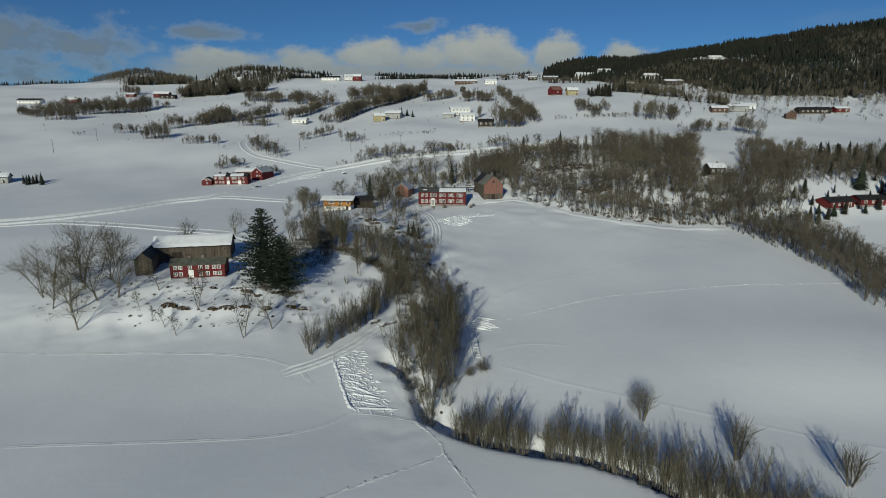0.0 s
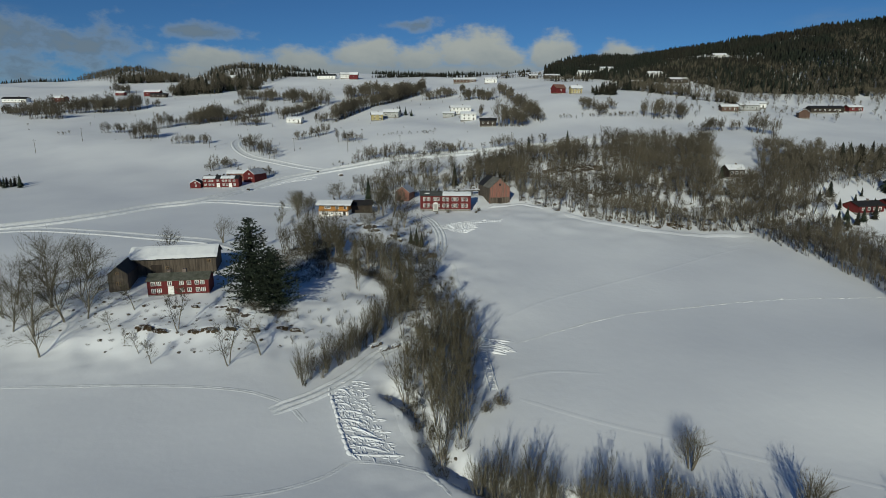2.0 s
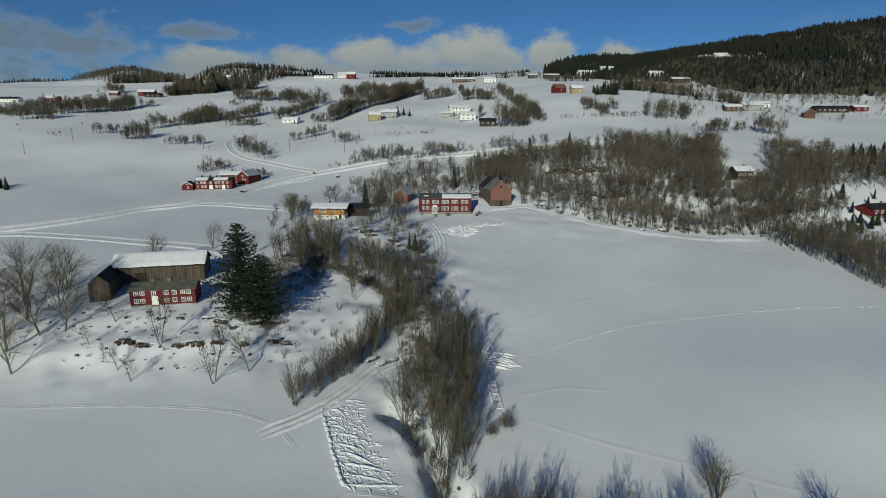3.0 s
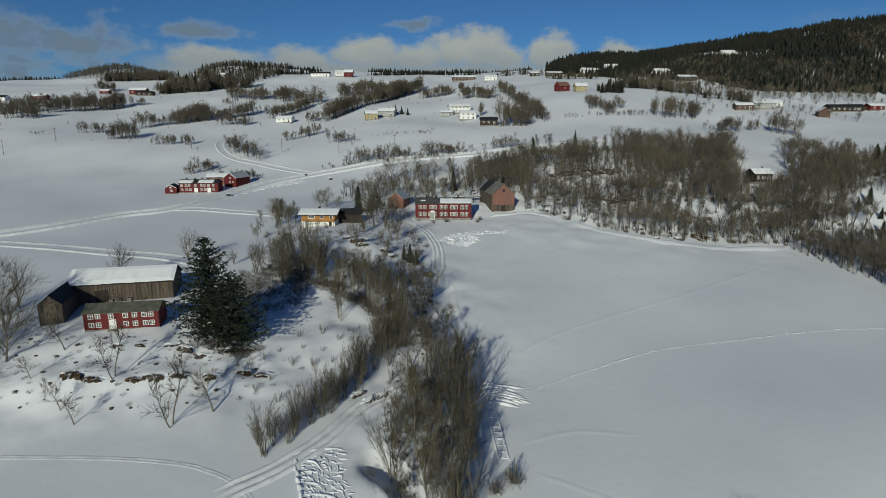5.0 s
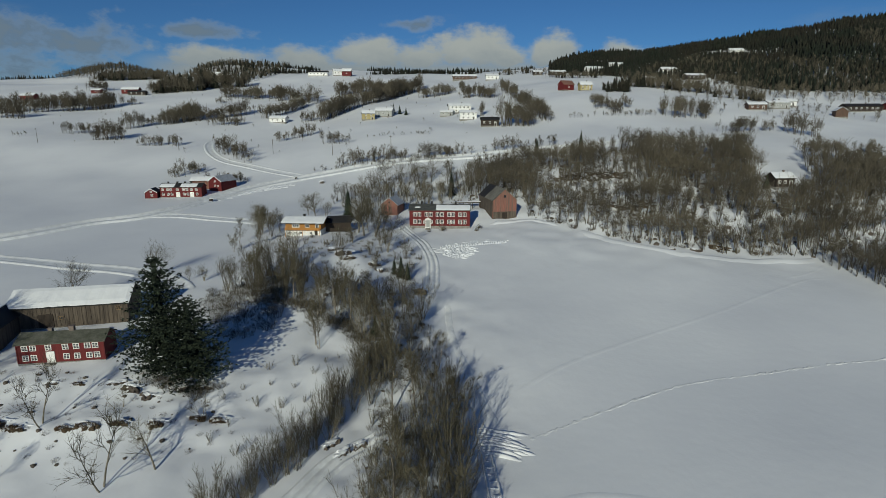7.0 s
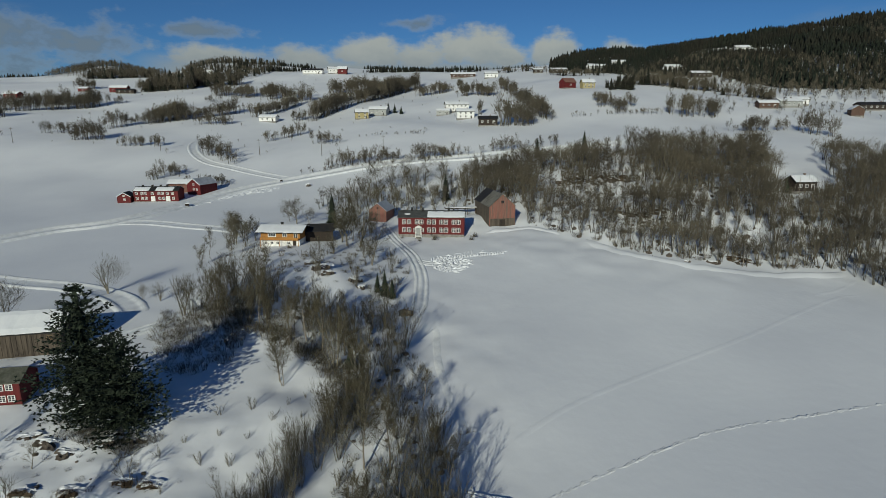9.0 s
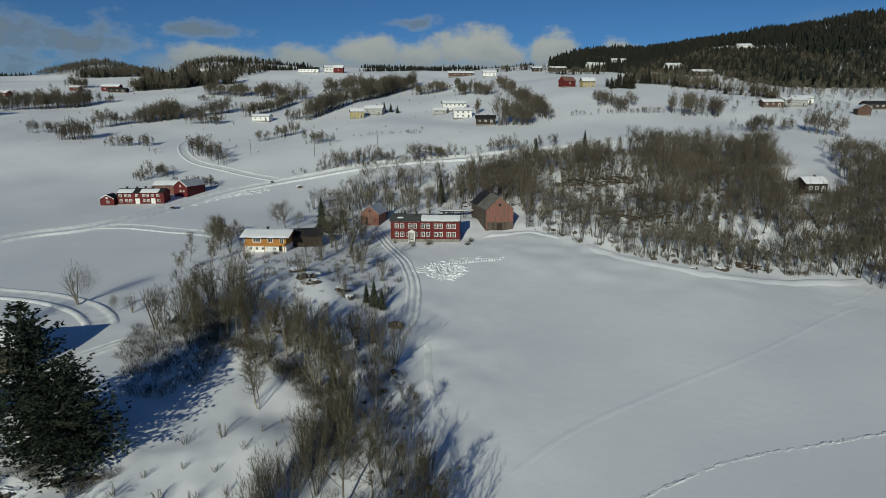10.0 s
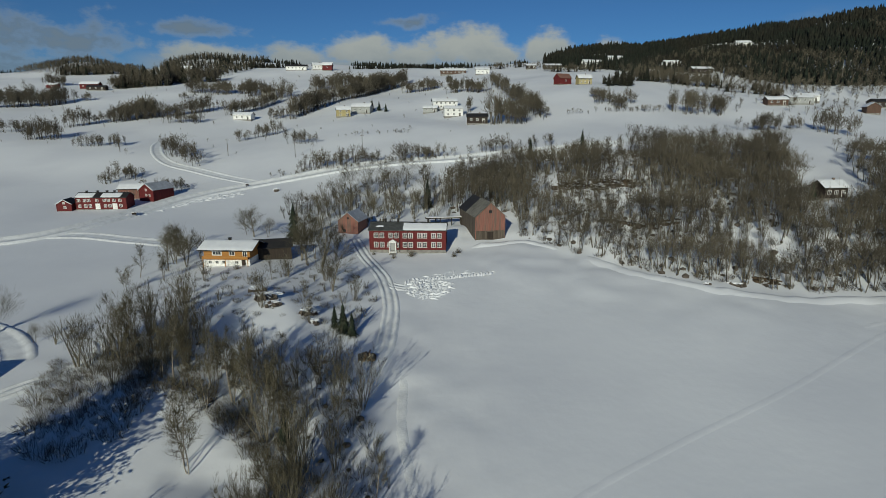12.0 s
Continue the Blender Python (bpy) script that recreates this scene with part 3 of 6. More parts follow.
# ---- the large red house, its barn and shed ----
big_house = gabled("manor_house", -0.2, 251.2, -3, 20.6, 7.8, 6.2, 1.45, "long two-storey dark red timber house with white windows", "house", RED, SLATE, over=0.4, z=15.3, stone=0.8,
                   snow=((-1, -0.12, 0.98), (1, -1, 1)), snow_thick=0.2)
row_of_windows(big_house, 20.6, (0.085, 0.163, 0.28, 0.35, 0.465, 0.54, 0.655, 0.725, 0.84, 0.915), 4.75, 1.2, 1.45, 3.9)
row_of_windows(big_house, 20.6, (0.085, 0.163, 0.465, 0.54, 0.655, 0.725, 0.84, 0.915), 2.2, 1.2, 1.5, 3.9)
for x in (-6.4, -2.9, 5.4):
    chimney(big_house, x, 0.0, 7.8, 0.8, 0.55, IRON)
porch = part("porch", boxes((-4.95, -4.8, -4.7, -4.5, 0.2, 2.9), (-3.2, -3.05, -4.7, -4.5, 0.2, 2.9), (-5.0, -3.0, -4.75, -3.95, 2.9, 3.1), (-5.0, -3.0, -4.8, -3.95, -0.6, 0.45)), WHITE_PAINT, big_house, "white columned entrance porch")
bm = bmesh.new()
prism(bm, [(-5.1, 3.103), (-2.9, 3.103), (-4.0, 3.75)], -4.8, -3.95)
part("pediment", bm, WHITE_PAINT, porch)
door(big_house, -4.0, 0.5, 1.2, 2.2, 3.9, GREY_PAINT)
window(big_house, -5.35, 2.1, 0.5, 1.3, 3.9, cols=1)
window(big_house, -2.65, 2.1, 0.5, 1.3, 3.9, cols=1)
for s in (0.39, 0.5):
    part("drainpipe", boxes(((s - 0.5) * 20.6 - 0.06, (s - 0.5) * 20.6 + 0.06, -4.06, -3.92, 0.3, 6.0)), IRON, big_house)
part("steps", boxes((-4.8, -3.2, -5.4, -4.803, -0.8, 0.2), (-5.0, -3.0, -5.8, -5.403, -0.9, -0.05)), STONE, big_house)
part("snow_remnant", lump(random.Random(4), 1.1, 0.5, 0.12), SNOW_ROOF, big_house).matrix_local = pose(-7.6, -2.4, 7.0, 20, 0, 0)

red_barn = gabled("bank_barn", 20.9, 264.0, 101, 18.5, 8.6, 6.7, 3.8, "tall worn red timber barn with a half-bare roof", "barn", RED_OLD, SHINGLE, over=0.35, z=17.3, stone=0.3, roof_thick=0.16)
part("stone_storey", boxes((-9.32, 9.3, -4.36, 4.36, -3.0, 2.6)), GREY_WOOD, red_barn, "weathered lower storey of logs and stone")
bm = bmesh.new()
prism(bm, [(0.05, 10.66), (4.68, 6.53), (4.68, 6.60), (0.05, 10.73)], -9.62, -1.0)
bmesh.ops.transform(bm, matrix=Matrix.Rotation(math.pi / 2, 4, "Z"), verts=bm.verts)
bmesh.ops.recalc_face_normals(bm, faces=bm.faces)
part("roof_felt", bm, BLACK_SHEET, red_barn, "black felt over the rear half of the roof")
part("side_cladding", boxes((-9.15, 9.15, 4.303, 4.35, 2.6, 6.5)), GREY_WOOD, red_barn, "bare grey boards on the long side")
# a flat dark board gives the shade inside the open cellar doorway
part("gate", boxes((-9.40, -9.323, -0.9, 0.9, 0.1, 2.3)), DARK_WOOD, red_barn, "dark panel for the shade inside the open cellar door")
window(red_barn, 0, 8.0, 0.9, 0.9, 9.25, side=3, rows=2, frame_mat=DARK_WOOD)
for s in (-1, 1):
    bm = bmesh.new()
    prism(bm, [(0, 10.42), (s * 4.68, 6.28), (s * 4.68, 6.5), (0, 10.66)], -9.68, -9.62)
    bmesh.ops.transform(bm, matrix=Matrix.Rotation(math.pi / 2, 4, "Z"), verts=bm.verts)
    bmesh.ops.recalc_face_normals(bm, faces=bm.faces)
    part("barge_board", bm, GREY_WOOD, red_barn)
# the ramp up to the barn's upper floor
ramp = thing("barn_ramp", 10.5, 270.5, 8, "snowy timber ramp bridge leading up to a barn", "ramp")
part("deck", boxes((-6.5, 5.2, -1.2, 1.2, 2.3, 2.6)), DARK_WOOD, ramp)
part("snow_cap", boxes((-6.4, 5.1, -1.0, 1.0, 2.604, 2.8)), SNOW_ROOF, ramp)
for x in (-5.5, -2, 1.5, 4.6):
    part("post", boxes((x - 0.12, x + 0.12, -1.1, -0.86, -1.0, 2.3)), DARK_WOOD, ramp)

shed = gabled("storehouse", -18.4, 271.2, 76, 8.0, 6.2, 4.2, 2.4, "red timber storehouse on posts with a sheet roof", "shed", RED_OLD, TIN, over=0.5, z=16.6, stone=0.0)
part("sill_posts", boxes((-3.7, 3.7, -2.8, 2.8, -2.0, -0.004)), DARK_WOOD, shed)
window(shed, 0, 4.9, 0.7, 0.6, 4.0, side=3, rows=2, frame_mat=DARK_WOOD)
window(shed, -1.2, 1.0, 0.9, 0.9, 4.0, side=3, rows=2, frame_mat=DARK_WOOD)

# ---- the yellow house on the knoll ----
yellow = gabled("villa", -43.2, 235.0, -4, 11.4, 7.0, 4.7, 1.15, "golden timber villa over a white basement, snow-covered roof", "house", YELLOW_WOOD, BLACK_SHEET, over=1.15, z=15.4, stone=0.2,
                snow=((-1, -1, 1), (1, -1, 1)), snow_thick=0.25, corner=False)
part("basement", boxes((-5.76, 5.76, -3.56, 3.56, -2.0, 2.3)), WHITE_PAINT, yellow, "white rendered basement storey")
for x in (-4.2, -2.5, -0.8, 2.4):
    window(yellow, x, 1.35, 0.9, 0.8, 3.56, cols=2, rows=1)
window(yellow, -2.4, 3.6, 2.4, 1.2, 3.5, cols=3, rows=1)
window(yellow, 1.3, 3.6, 1.4, 1.1, 3.5, cols=2, rows=1)
window(yellow, 4.5, 3.45, 1.1, 1.4, 3.5, cols=2, rows=1)
door(yellow, 4.1, 0.2, 1.0, 1.9, 3.56, DARK_WOOD)
balcony = part("balcony", boxes((-5.6, 5.6, -4.7, -3.563, 2.32, 2.48)), YELLOW_WOOD, yellow)
part("railing", boxes((-5.6, 5.6, -4.7, -4.63, 2.484, 3.1)), YELLOW_WOOD, balcony)
for x in (-5.5, 0.0, 5.5):
    part("post", boxes((x - 0.07, x + 0.07, -4.62, -4.48, -1.0, 2.32)), YELLOW_WOOD, balcony)
chimney(yellow, -0.5, 0.2, 5.8, 0.8, 0.6, IRON)
garage = gabled("garage", -34.6, 240.0, 14, 9, 6.0, 3.6, 1.4, "dark stained timber garage behind the yellow villa", "garage", DARK_WOOD, BLACK_SHEET, over=0.5, z=15.6, stone=0.1, corner=False,
                snow=((1, -1, 1),))

# ---- the red farm beside the road ----
far_long = gabled("longhouse", -112.6, 304.0, 3, 17.4, 6.2, 4.5, 1.35, "long red two-storey farmhouse with patches of roof snow", "house", RED, BLACK_SHEET, over=0.35, z=19.1, stone=0.3,
                  snow=((-1, -0.98, -0.3), (-1, -0.02, 0.75), (1, -1, 1)))
row_of_windows(far_long, 17.4, (0.06, 0.18, 0.26, 0.42, 0.57, 0.65, 0.76, 0.88), 3.45, 1.05, 1.05, 3.1)
row_of_windows(far_long, 17.4, (0.07, 0.19, 0.28, 0.58, 0.67, 0.89), 1.5, 1.05, 1.1, 3.1)
for f in (0.43, 0.77):
    door(far_long, (f - 0.5) * 17.4, 0.3, 1.4, 1.9, 3.1)
for f in (0.14, 0.36, 0.55, 0.70):
    chimney(far_long, (f - 0.5) * 17.4, 0.3, 5.9, 0.6, 0.6, IRON)
hut = gabled("outbuilding", -124.6, 301.4, 98, 6.0, 4.8, 2.8, 1.4, "small red outbuilding with a white-edged gable", "shed", RED, BLACK_SHEET, over=0.3, z=18.9, stone=0.2)
window(hut, 0, 3.0, 0.8, 0.7, 3.0, side=3)
window(hut, 0.3, 1.5, 0.9, 0.9, 3.0, side=3)
cow_barn = gabled("cow_barn", -100.4, 317.6, 70, 10.0, 6.8, 4.7, 2.3, "red gabled barn with a cold metal roof", "barn", RED, TIN, over=0.35, z=20.3, stone=0.2)
window(cow_barn, 0, 4.6, 0.9, 0.9, 5.0, side=3)
window(cow_barn, 0, 2.6, 0.9, 0.9, 5.0, side=3)
window(cow_barn, 1.6, 2.6, 0.8, 0.9, 5.0, side=3)
byre = gabled("byre", -109.5, 321.0, 4, 12.0, 6.0, 4.4, 1.5, "reddish-brown byre with a snow-covered roof", "barn", RED_OLD, BLACK_SHEET, over=0.4, z=20.3, stone=0.2, snow=((-1, -1, 1), (1, -1, 1)), corner=False)
for b in (hut, cow_barn):
    for s in (-1, 1):
        bm = bmesh.new()
        w, e, r = (2.7, 2.62, 4.25) if b == hut else (3.75, 4.4, 7.05)
        prism(bm, [(0, r - 0.15), (s * w, e - 0.1), (s * w, e + 0.12), (0, r + 0.12)], 0, 0.07)
        bmesh.ops.transform(bm, matrix=Matrix.Translation((-3.4 if b == hut else -5.45, 0, 0)) @ Matrix.Rotation(math.pi / 2, 4, "Z") @ Matrix.Diagonal((1, -1, 1, 1)), verts=bm.verts)
        bmesh.ops.recalc_face_normals(bm, faces=bm.faces)
        part("barge_board", bm, SNOW_ROOF, b, "white snowy barge board")


# ---- houses scattered over the far slopes ----
def far_house(x, y, turn, long, wide, wall, rise, mat, label, snowy=True, windows=3, name="house", roof=None, storeys=1, chim=True):
    ob = gabled(name, x, y, turn, long, wide, wall, rise, label, "barn" if name == "barn" else "house", mat, roof or BLACK_SHEET, over=0.5,
                z=float(min(height(x, y), height(x, y - wide / 2) + 0.6)) - 0.2, stone=0.3, snow=((-1, -1, 1), (1, -1, 1)) if snowy else (), snow_thick=0.3, corner=False)
    for s in range(storeys):
        z = 0.3 + (wall - 0.3) * (s + 0.55) / storeys
        for k in range(windows):
            window(ob, ((k + 0.5) / windows - 0.5) * long * 0.9, z, 1.2, 1.2, wide / 2, rows=1)
    if name != "barn":
        door(ob, long * 0.32, 0.1, 1.0, 2.0, wide / 2, DARK_WOOD)
    if chim:
        chimney(ob, long * 0.12, 0, wall + rise, 0.7, 0.6)
    return ob


far_house(-411, 584, 4, 22, 8, 3.4, 1.8, WHITE_PAINT, "long white farmhouse far up the slope", windows=6, snowy=False)
far_house(-370, 586, -6, 13, 7, 3.6, 2.0, RED, "red farm outbuilding among bare trees", windows=3)
far_house(-307, 642, 4, 16, 8, 4.4, 2.4, RED, "red hillside barn under roof snow", windows=3, name="barn", chim=False)
far_house(-298, 636, 8, 16, 7, 3.0, 1.4, DARK_WOOD, "low dark red annex beside the hillside barn", windows=3, snowy=False, chim=False)
far_house(-340, 640, 0, 9, 6, 3.0, 1.5, RED, "small red hut by the edge of a grove", windows=1)
far_house(-259, 742, -8, 13, 8, 6.5, 3.5, WHITE_PAINT, "tall white house standing high on a hill", windows=3, storeys=2)
far_house(-140, 738, 0, 22, 9, 4.0, 2.0, WHITE_PAINT, "white ridge farmhouse with a dark roof", windows=5, snowy=False)
far_house(-118, 742, 20, 12, 8, 5.0, 2.4, WHITE_PAINT, "white ridge house beside a red barn", windows=3)
far_house(-107, 738, 0, 10, 8, 5.5, 3.0, RED, "red barn on the skyline ridge", windows=1, name="barn", chim=False)
far_house(-127, 579, 6, 11, 7, 4.2, 2.0, WHITE_PAINT, "white house at the edge of a grove", windows=3)
far_house(-120, 489, -5, 12, 7, 3.2, 1.6, WHITE_PAINT, "low white house with a snowy roof", windows=3)
far_house(-53, 484, 12, 9, 7, 4.6, 2.2, YELLOW_PAINT, "pale yellow house on the open slope", windows=2, storeys=2)
far_house(-42, 497, -10, 13, 8, 4.2, 2.2, GREY_PAINT, "grey house with a snow-covered roof among conifers", windows=3)
far_house(18.5, 446, 4, 11, 8, 4.6, 1.6, WHITE_PAINT, "white house with dark windows on the slope", windows=3, storeys=2)
far_house(30.5, 413, -4, 11, 8, 3.8, 1.6, DARK_WOOD, "dark house with a black roof beside the lane", windows=3, snowy=False)
far_house(14, 482, 8, 16, 8, 5.0, 1.8, WHITE_PAINT, "wide pale terrace house under roof snow", windows=5, storeys=2)
far_house(5, 476, -12, 9, 6, 3.0, 1.4, GREY_PAINT, "small grey house under snow", windows=2)
far_house(98, 513, 24, 9.6, 7.6, 4.4, 3.0, RED, "red barn on the upper field", windows=1, name="barn", chim=False, snowy=False, roof=RED_OLD)
far_house(110, 501, 4, 9, 7, 4.2, 2.4, YELLOW_PAINT, "yellow house with a snowy roof beside a red barn", windows=3, storeys=2)
far_house(219, 624, 0, 14, 8, 4.5, 2.4, WHITE_PAINT, "white house at the edge of the forest", windows=3)
far_house(208, 612, -10, 10, 7, 3.5, 1.8, GREY_PAINT, "grey cabin at the edge of the forest", windows=2)
far_house(224, 575, 4, 17, 8, 3.6, 1.8, DARK_WOOD, "brown house below the forest under roof snow", windows=4)
far_house(182, 570, 0, 12, 7, 3.4, 1.8, GREY_PAINT, "snow-roofed house among spruces", windows=3)
far_house(311, 681, -6, 14, 8, 4.6, 2.2, WHITE_PAINT, "white house alone in a forest clearing", windows=3)
far_house(119, 656, 0, 16, 8, 3.4, 1.6, DARK_WOOD, "brown ridge house under roof snow", windows=4)
far_house(100, 662, 0, 9, 7, 3.2, 1.6, DARK_WOOD, "small brown ridge shed", windows=2)
far_house(152, 652, 14, 11, 8, 5.0, 2.6, WHITE_PAINT, "pale house on the upper ridge", windows=2, storeys=2)
far_house(162, 656, -8, 9, 7, 4.0, 2.0, GREY_PAINT, "grey house on the upper ridge", windows=2)
far_house(184, 676, 0, 14, 8, 4.4, 2.0, WHITE_PAINT, "white house below the wooded top", windows=3)
far_house(281, 444, -4, 23, 8, 3.4, 1.6, DARK_WOOD, "long dark house on the sunny slope", windows=6, snowy=False)
far_house(300, 441, 0, 10, 7, 3.0, 1.5, RED, "red-brown garage beside the long dark house", windows=2)
far_house(245, 411, 70, 8, 6.5, 3.8, 2.2, BROWN_PAINT, "brown gabled house with pale trim", windows=2)
far_house(218, 434, 6, 15, 8, 3.6, 1.6, GREY_PAINT, "low grey house under thick roof snow", windows=4)
far_house(203, 430, -8, 11, 7, 3.2, 1.6, BROWN_PAINT, "brown house half hidden by garden trees", windows=3)
far_house(231, 447, 0, 13, 7, 3.4, 1.6, WHITE_PAINT, "white house under thick roof snow", windows=3)
far_house(128, 269, 5, 7.5, 6.0, 3.6, 1.8, DARK_WOOD, "dark brown cottage with a snowy roof on the wooded hill", windows=3)
far_house(164, 236, 14, 12.5, 7, 2.9, 1.5, RED, "red bungalow with a black roof among young spruces", windows=4, snowy=False)
far_house(178, 237, 4, 11, 7, 2.7, 1.4, RED, "red garage wing with a black roof among young spruces", windows=3, snowy=False, chim=False)
far_house(27, 702, 0, 26, 9, 3.6, 2.2, BROWN_PAINT, "long farm building high on the ridge", windows=6)
far_house(54, 667, 0, 13, 8, 4.2, 2.0, WHITE_PAINT, "white farmhouse high on the ridge", windows=3)
far_house(-232, 297, 20, 10, 7, 3.4, 1.8, GREY_PAINT, "grey house beside dark conifers at the field edge", windows=3)

# ---- trees: meshes first ----
class Wood:
    """Gathers tapered branches and twigs of one tree as arrays."""

    def __init__(self, seed):
        self.rng = random.Random(seed)
        self.branches, self.twigs = [], []

    def limb(self, p, d, length, r0, r1, steps, wobble, lift):
        rng, pts = self.rng, [Vector(p)]
        d = Vector(d).normalized()
        for k in range(steps):
            d = (d + Vector((rng.gauss(0, wobble), rng.gauss(0, wobble), rng.gauss(0, wobble * 0.6) + lift))).normalized()
            q = pts[-1] + d * (length / steps)
            a, b = r0 + (r1 - r0) * k / steps, r0 + (r1 - r0) * (k + 1) / steps
            self.branches.append((pts[-1].copy(), q.copy(), a, b))
            pts.append(q)
        return pts

    def spray(self, p, d, length, n, wide, width):
        rng = self.rng
        for k in range(n):
            a = Vector((rng.gauss(0, wide), rng.gauss(0, wide), rng.gauss(0.15, wide)))
            e = (Vector(d).normalized() + a).normalized() * length * rng.uniform(0.5, 1.15)
            self.twigs.append((Vector(p), Vector(p) + e, width))


def bent(d, rng, angle):
    """A direction leaving d at about that angle, to any side."""
    d = Vector(d).normalized()
    side = d.orthogonal().normalized()
    side.rotate(Matrix.Rotation(rng.uniform(0, 2 * math.pi), 3, d))
    return (d * math.cos(angle) + side * math.sin(angle)).normalized()


def bare_tree(seed, high, stems=1, spread=0.6, low=0.3, branches=11, subs=6, twigs=5, twig=0.09, upright=0.06, thick=0.022, lean=0.12, width=0.055, fuzz=0.45):
    """The branches and twigs of a leafless tree: stems, limbs from a height on, sub-branches and sprays of twigs."""
    w = Wood(seed)
    rng = w.rng
    for s in range(stems):
        a = rng.uniform(0, 6.283)
        tilt = lean * rng.uniform(0.4, 1.6) * (1 if stems == 1 else 1.8)
        h = high * (1 if stems == 1 else rng.uniform(0.7, 1.05))
        off = 0 if stems == 1 else rng.uniform(0.02, 0.12)
        stem = w.limb((off * math.cos(a), off * math.sin(a), -0.3), (tilt * math.cos(a), tilt * math.sin(a), 1), h, h * thick * (1 if stems == 1 else 0.62), h * 0.003, 7, 0.07, 0.05)
        n = branches if stems == 1 else max(4, int(branches * 0.6))
        for b in range(n):
            f = low + (0.97 - low) * (b + rng.random()) / n
            i = min(6, int(f * 7))
            p = stem[i].lerp(stem[i + 1], f * 7 - i)
            d = stem[i + 1] - stem[i]
            ln = h * spread * (0.55 - 0.35 * f) * rng.uniform(0.7, 1.25)
            bd = bent(d, rng, rng.uniform(0.5, 0.95))
            br = w.limb(p, bd, ln, h * thick * 0.36 * (1.15 - f), 0.012, 3, 0.16, upright)
            for c in range(subs):
                g = 0.25 + 0.75 * (c + rng.random()) / subs
                j = min(2, int(g * 3))
                q = br[j].lerp(br[j + 1], g * 3 - j)
                sd = bent(br[j + 1] - br[j], rng, rng.uniform(0.35, 0.8))
                sb = w.limb(q, sd, ln * 0.5 * rng.uniform(0.6, 1.2), 0.022, 0.008, 1, 0.1, upright)
                w.spray(sb[0].lerp(sb[1], 0.4), sd, high * twig, max(1, twigs // 2), fuzz + 0.1, width)
                w.spray(sb[1], sd, high * twig, twigs - twigs // 2, fuzz, width)
        w.spray(stem[-1], stem[-1] - stem[-2], high * twig * 1.2, 5, 0.3, width)
    return w


def whips(seed, high, stems, lean=0.2, foot=0.5, branches=6, twigs=5, width=0.034):
    """A stool of many slender stems that lean out and bend upright, with steep branches and fine shoots above."""
    w = Wood(seed)
    r = w.rng
    for s in range(stems):
        a = r.uniform(0, 6.283)
        d, h = lean * r.uniform(0.2, 1.5), high * r.uniform(0.62, 1.06)
        thick = r.uniform(0.035, 0.075)
        stem = w.limb((foot * r.random() * math.cos(a), foot * r.random() * math.sin(a), -0.3), (d * math.cos(a), d * math.sin(a), 1), h, thick, 0.010, 5, 0.075, 0.05)
        for b in range(branches):
            f = 0.28 + 0.68 * (b + r.random()) / branches
            i = min(4, int(f * 5))
            p = stem[i].lerp(stem[i + 1], f * 5 - i)
            ln = h * (0.34 - 0.20 * f) * r.uniform(0.7, 1.25)
            bd = bent(stem[i + 1] - stem[i], r, r.uniform(0.3, 0.7))
            br = w.limb(p, bd, ln, 0.018, 0.006, 2, 0.1, 0.16)
            for c in range(twigs):
                g = r.uniform(0.15, 1.0)
                q = br[0].lerp(br[1], g * 2) if g < 0.5 else br[1].lerp(br[2], g * 2 - 1)
                w.spray(q, bd + Vector((0, 0, 0.3)), high * 0.125, 1, 0.34, width)
        w.spray(stem[-1], stem[-1] - stem[-2], high * 0.13, 4, 0.2, width)
        w.spray(stem[-2], stem[-1] - stem[-2], high * 0.13, 4, 0.3, width)
    return w


def branch_arrays(w, sides=3, thinnest=0.0):
    verts, tris = [], []
    for p, q, a, b in w.branches:
        if a < thinnest:
            continue
        d = (q - p).normalized()
        u = d.orthogonal().normalized()
        v = d.cross(u)
        n = sides + (2 if a > 0.08 else 0)
        i = len(verts)
        for c, r in ((p, a), (q, b)):
            for k in range(n):
                t = 2 * math.pi * k / n
                verts.append(c + (u * math.cos(t) + v * math.sin(t)) * r)
        for k in range(n):
            m = (k + 1) % n
            tris += [(i + k, i + m, i + n + m), (i + k, i + n + m, i + n + k)]
    return np.array([tuple(v) for v in verts]).reshape(-1, 3), np.array(tris, int).reshape(-1, 3)


def twig_arrays(w, widen=1.0):
    verts, tris = [], []
    rng = w.rng
    for p, q, wd in w.twigs:
        d = (q - p).normalized()
        u = d.orthogonal().normalized()
        u.rotate(Matrix.Rotation(rng.uniform(0, 6.283), 3, d))
        i = len(verts)
        u = u * wd * 0.5 * widen
        verts += [p - u, p + u, q]
        tris.append((i, i + 1, i + 2))
    return np.array([tuple(v) for v in verts]).reshape(-1, 3), np.array(tris, int).reshape(-1, 3)


def both(*pairs):
    vs, ts, n = [], [], 0
    for v, t in pairs:
        vs.append(v)
        ts.append(t + n)
        n += len(v)
    return np.concatenate(vs), np.concatenate(ts)


def tree_meshes(name, w, bark, thin=0.045):
    """The trunk with its limbs, and the crown of fine branches and twigs."""
    big, small = Wood(0), Wood(w.rng.random())
    for b in w.branches:
        (big if b[2] > thin else small).branches.append(b)
    small.twigs = w.twigs
    crown = both(branch_arrays(small), twig_arrays(small))
    return (tri_mesh(name + "_trunk", *branch_arrays(big, 4), bark, smooth=True), tri_mesh(name + "_crown", *crown, TWIG))


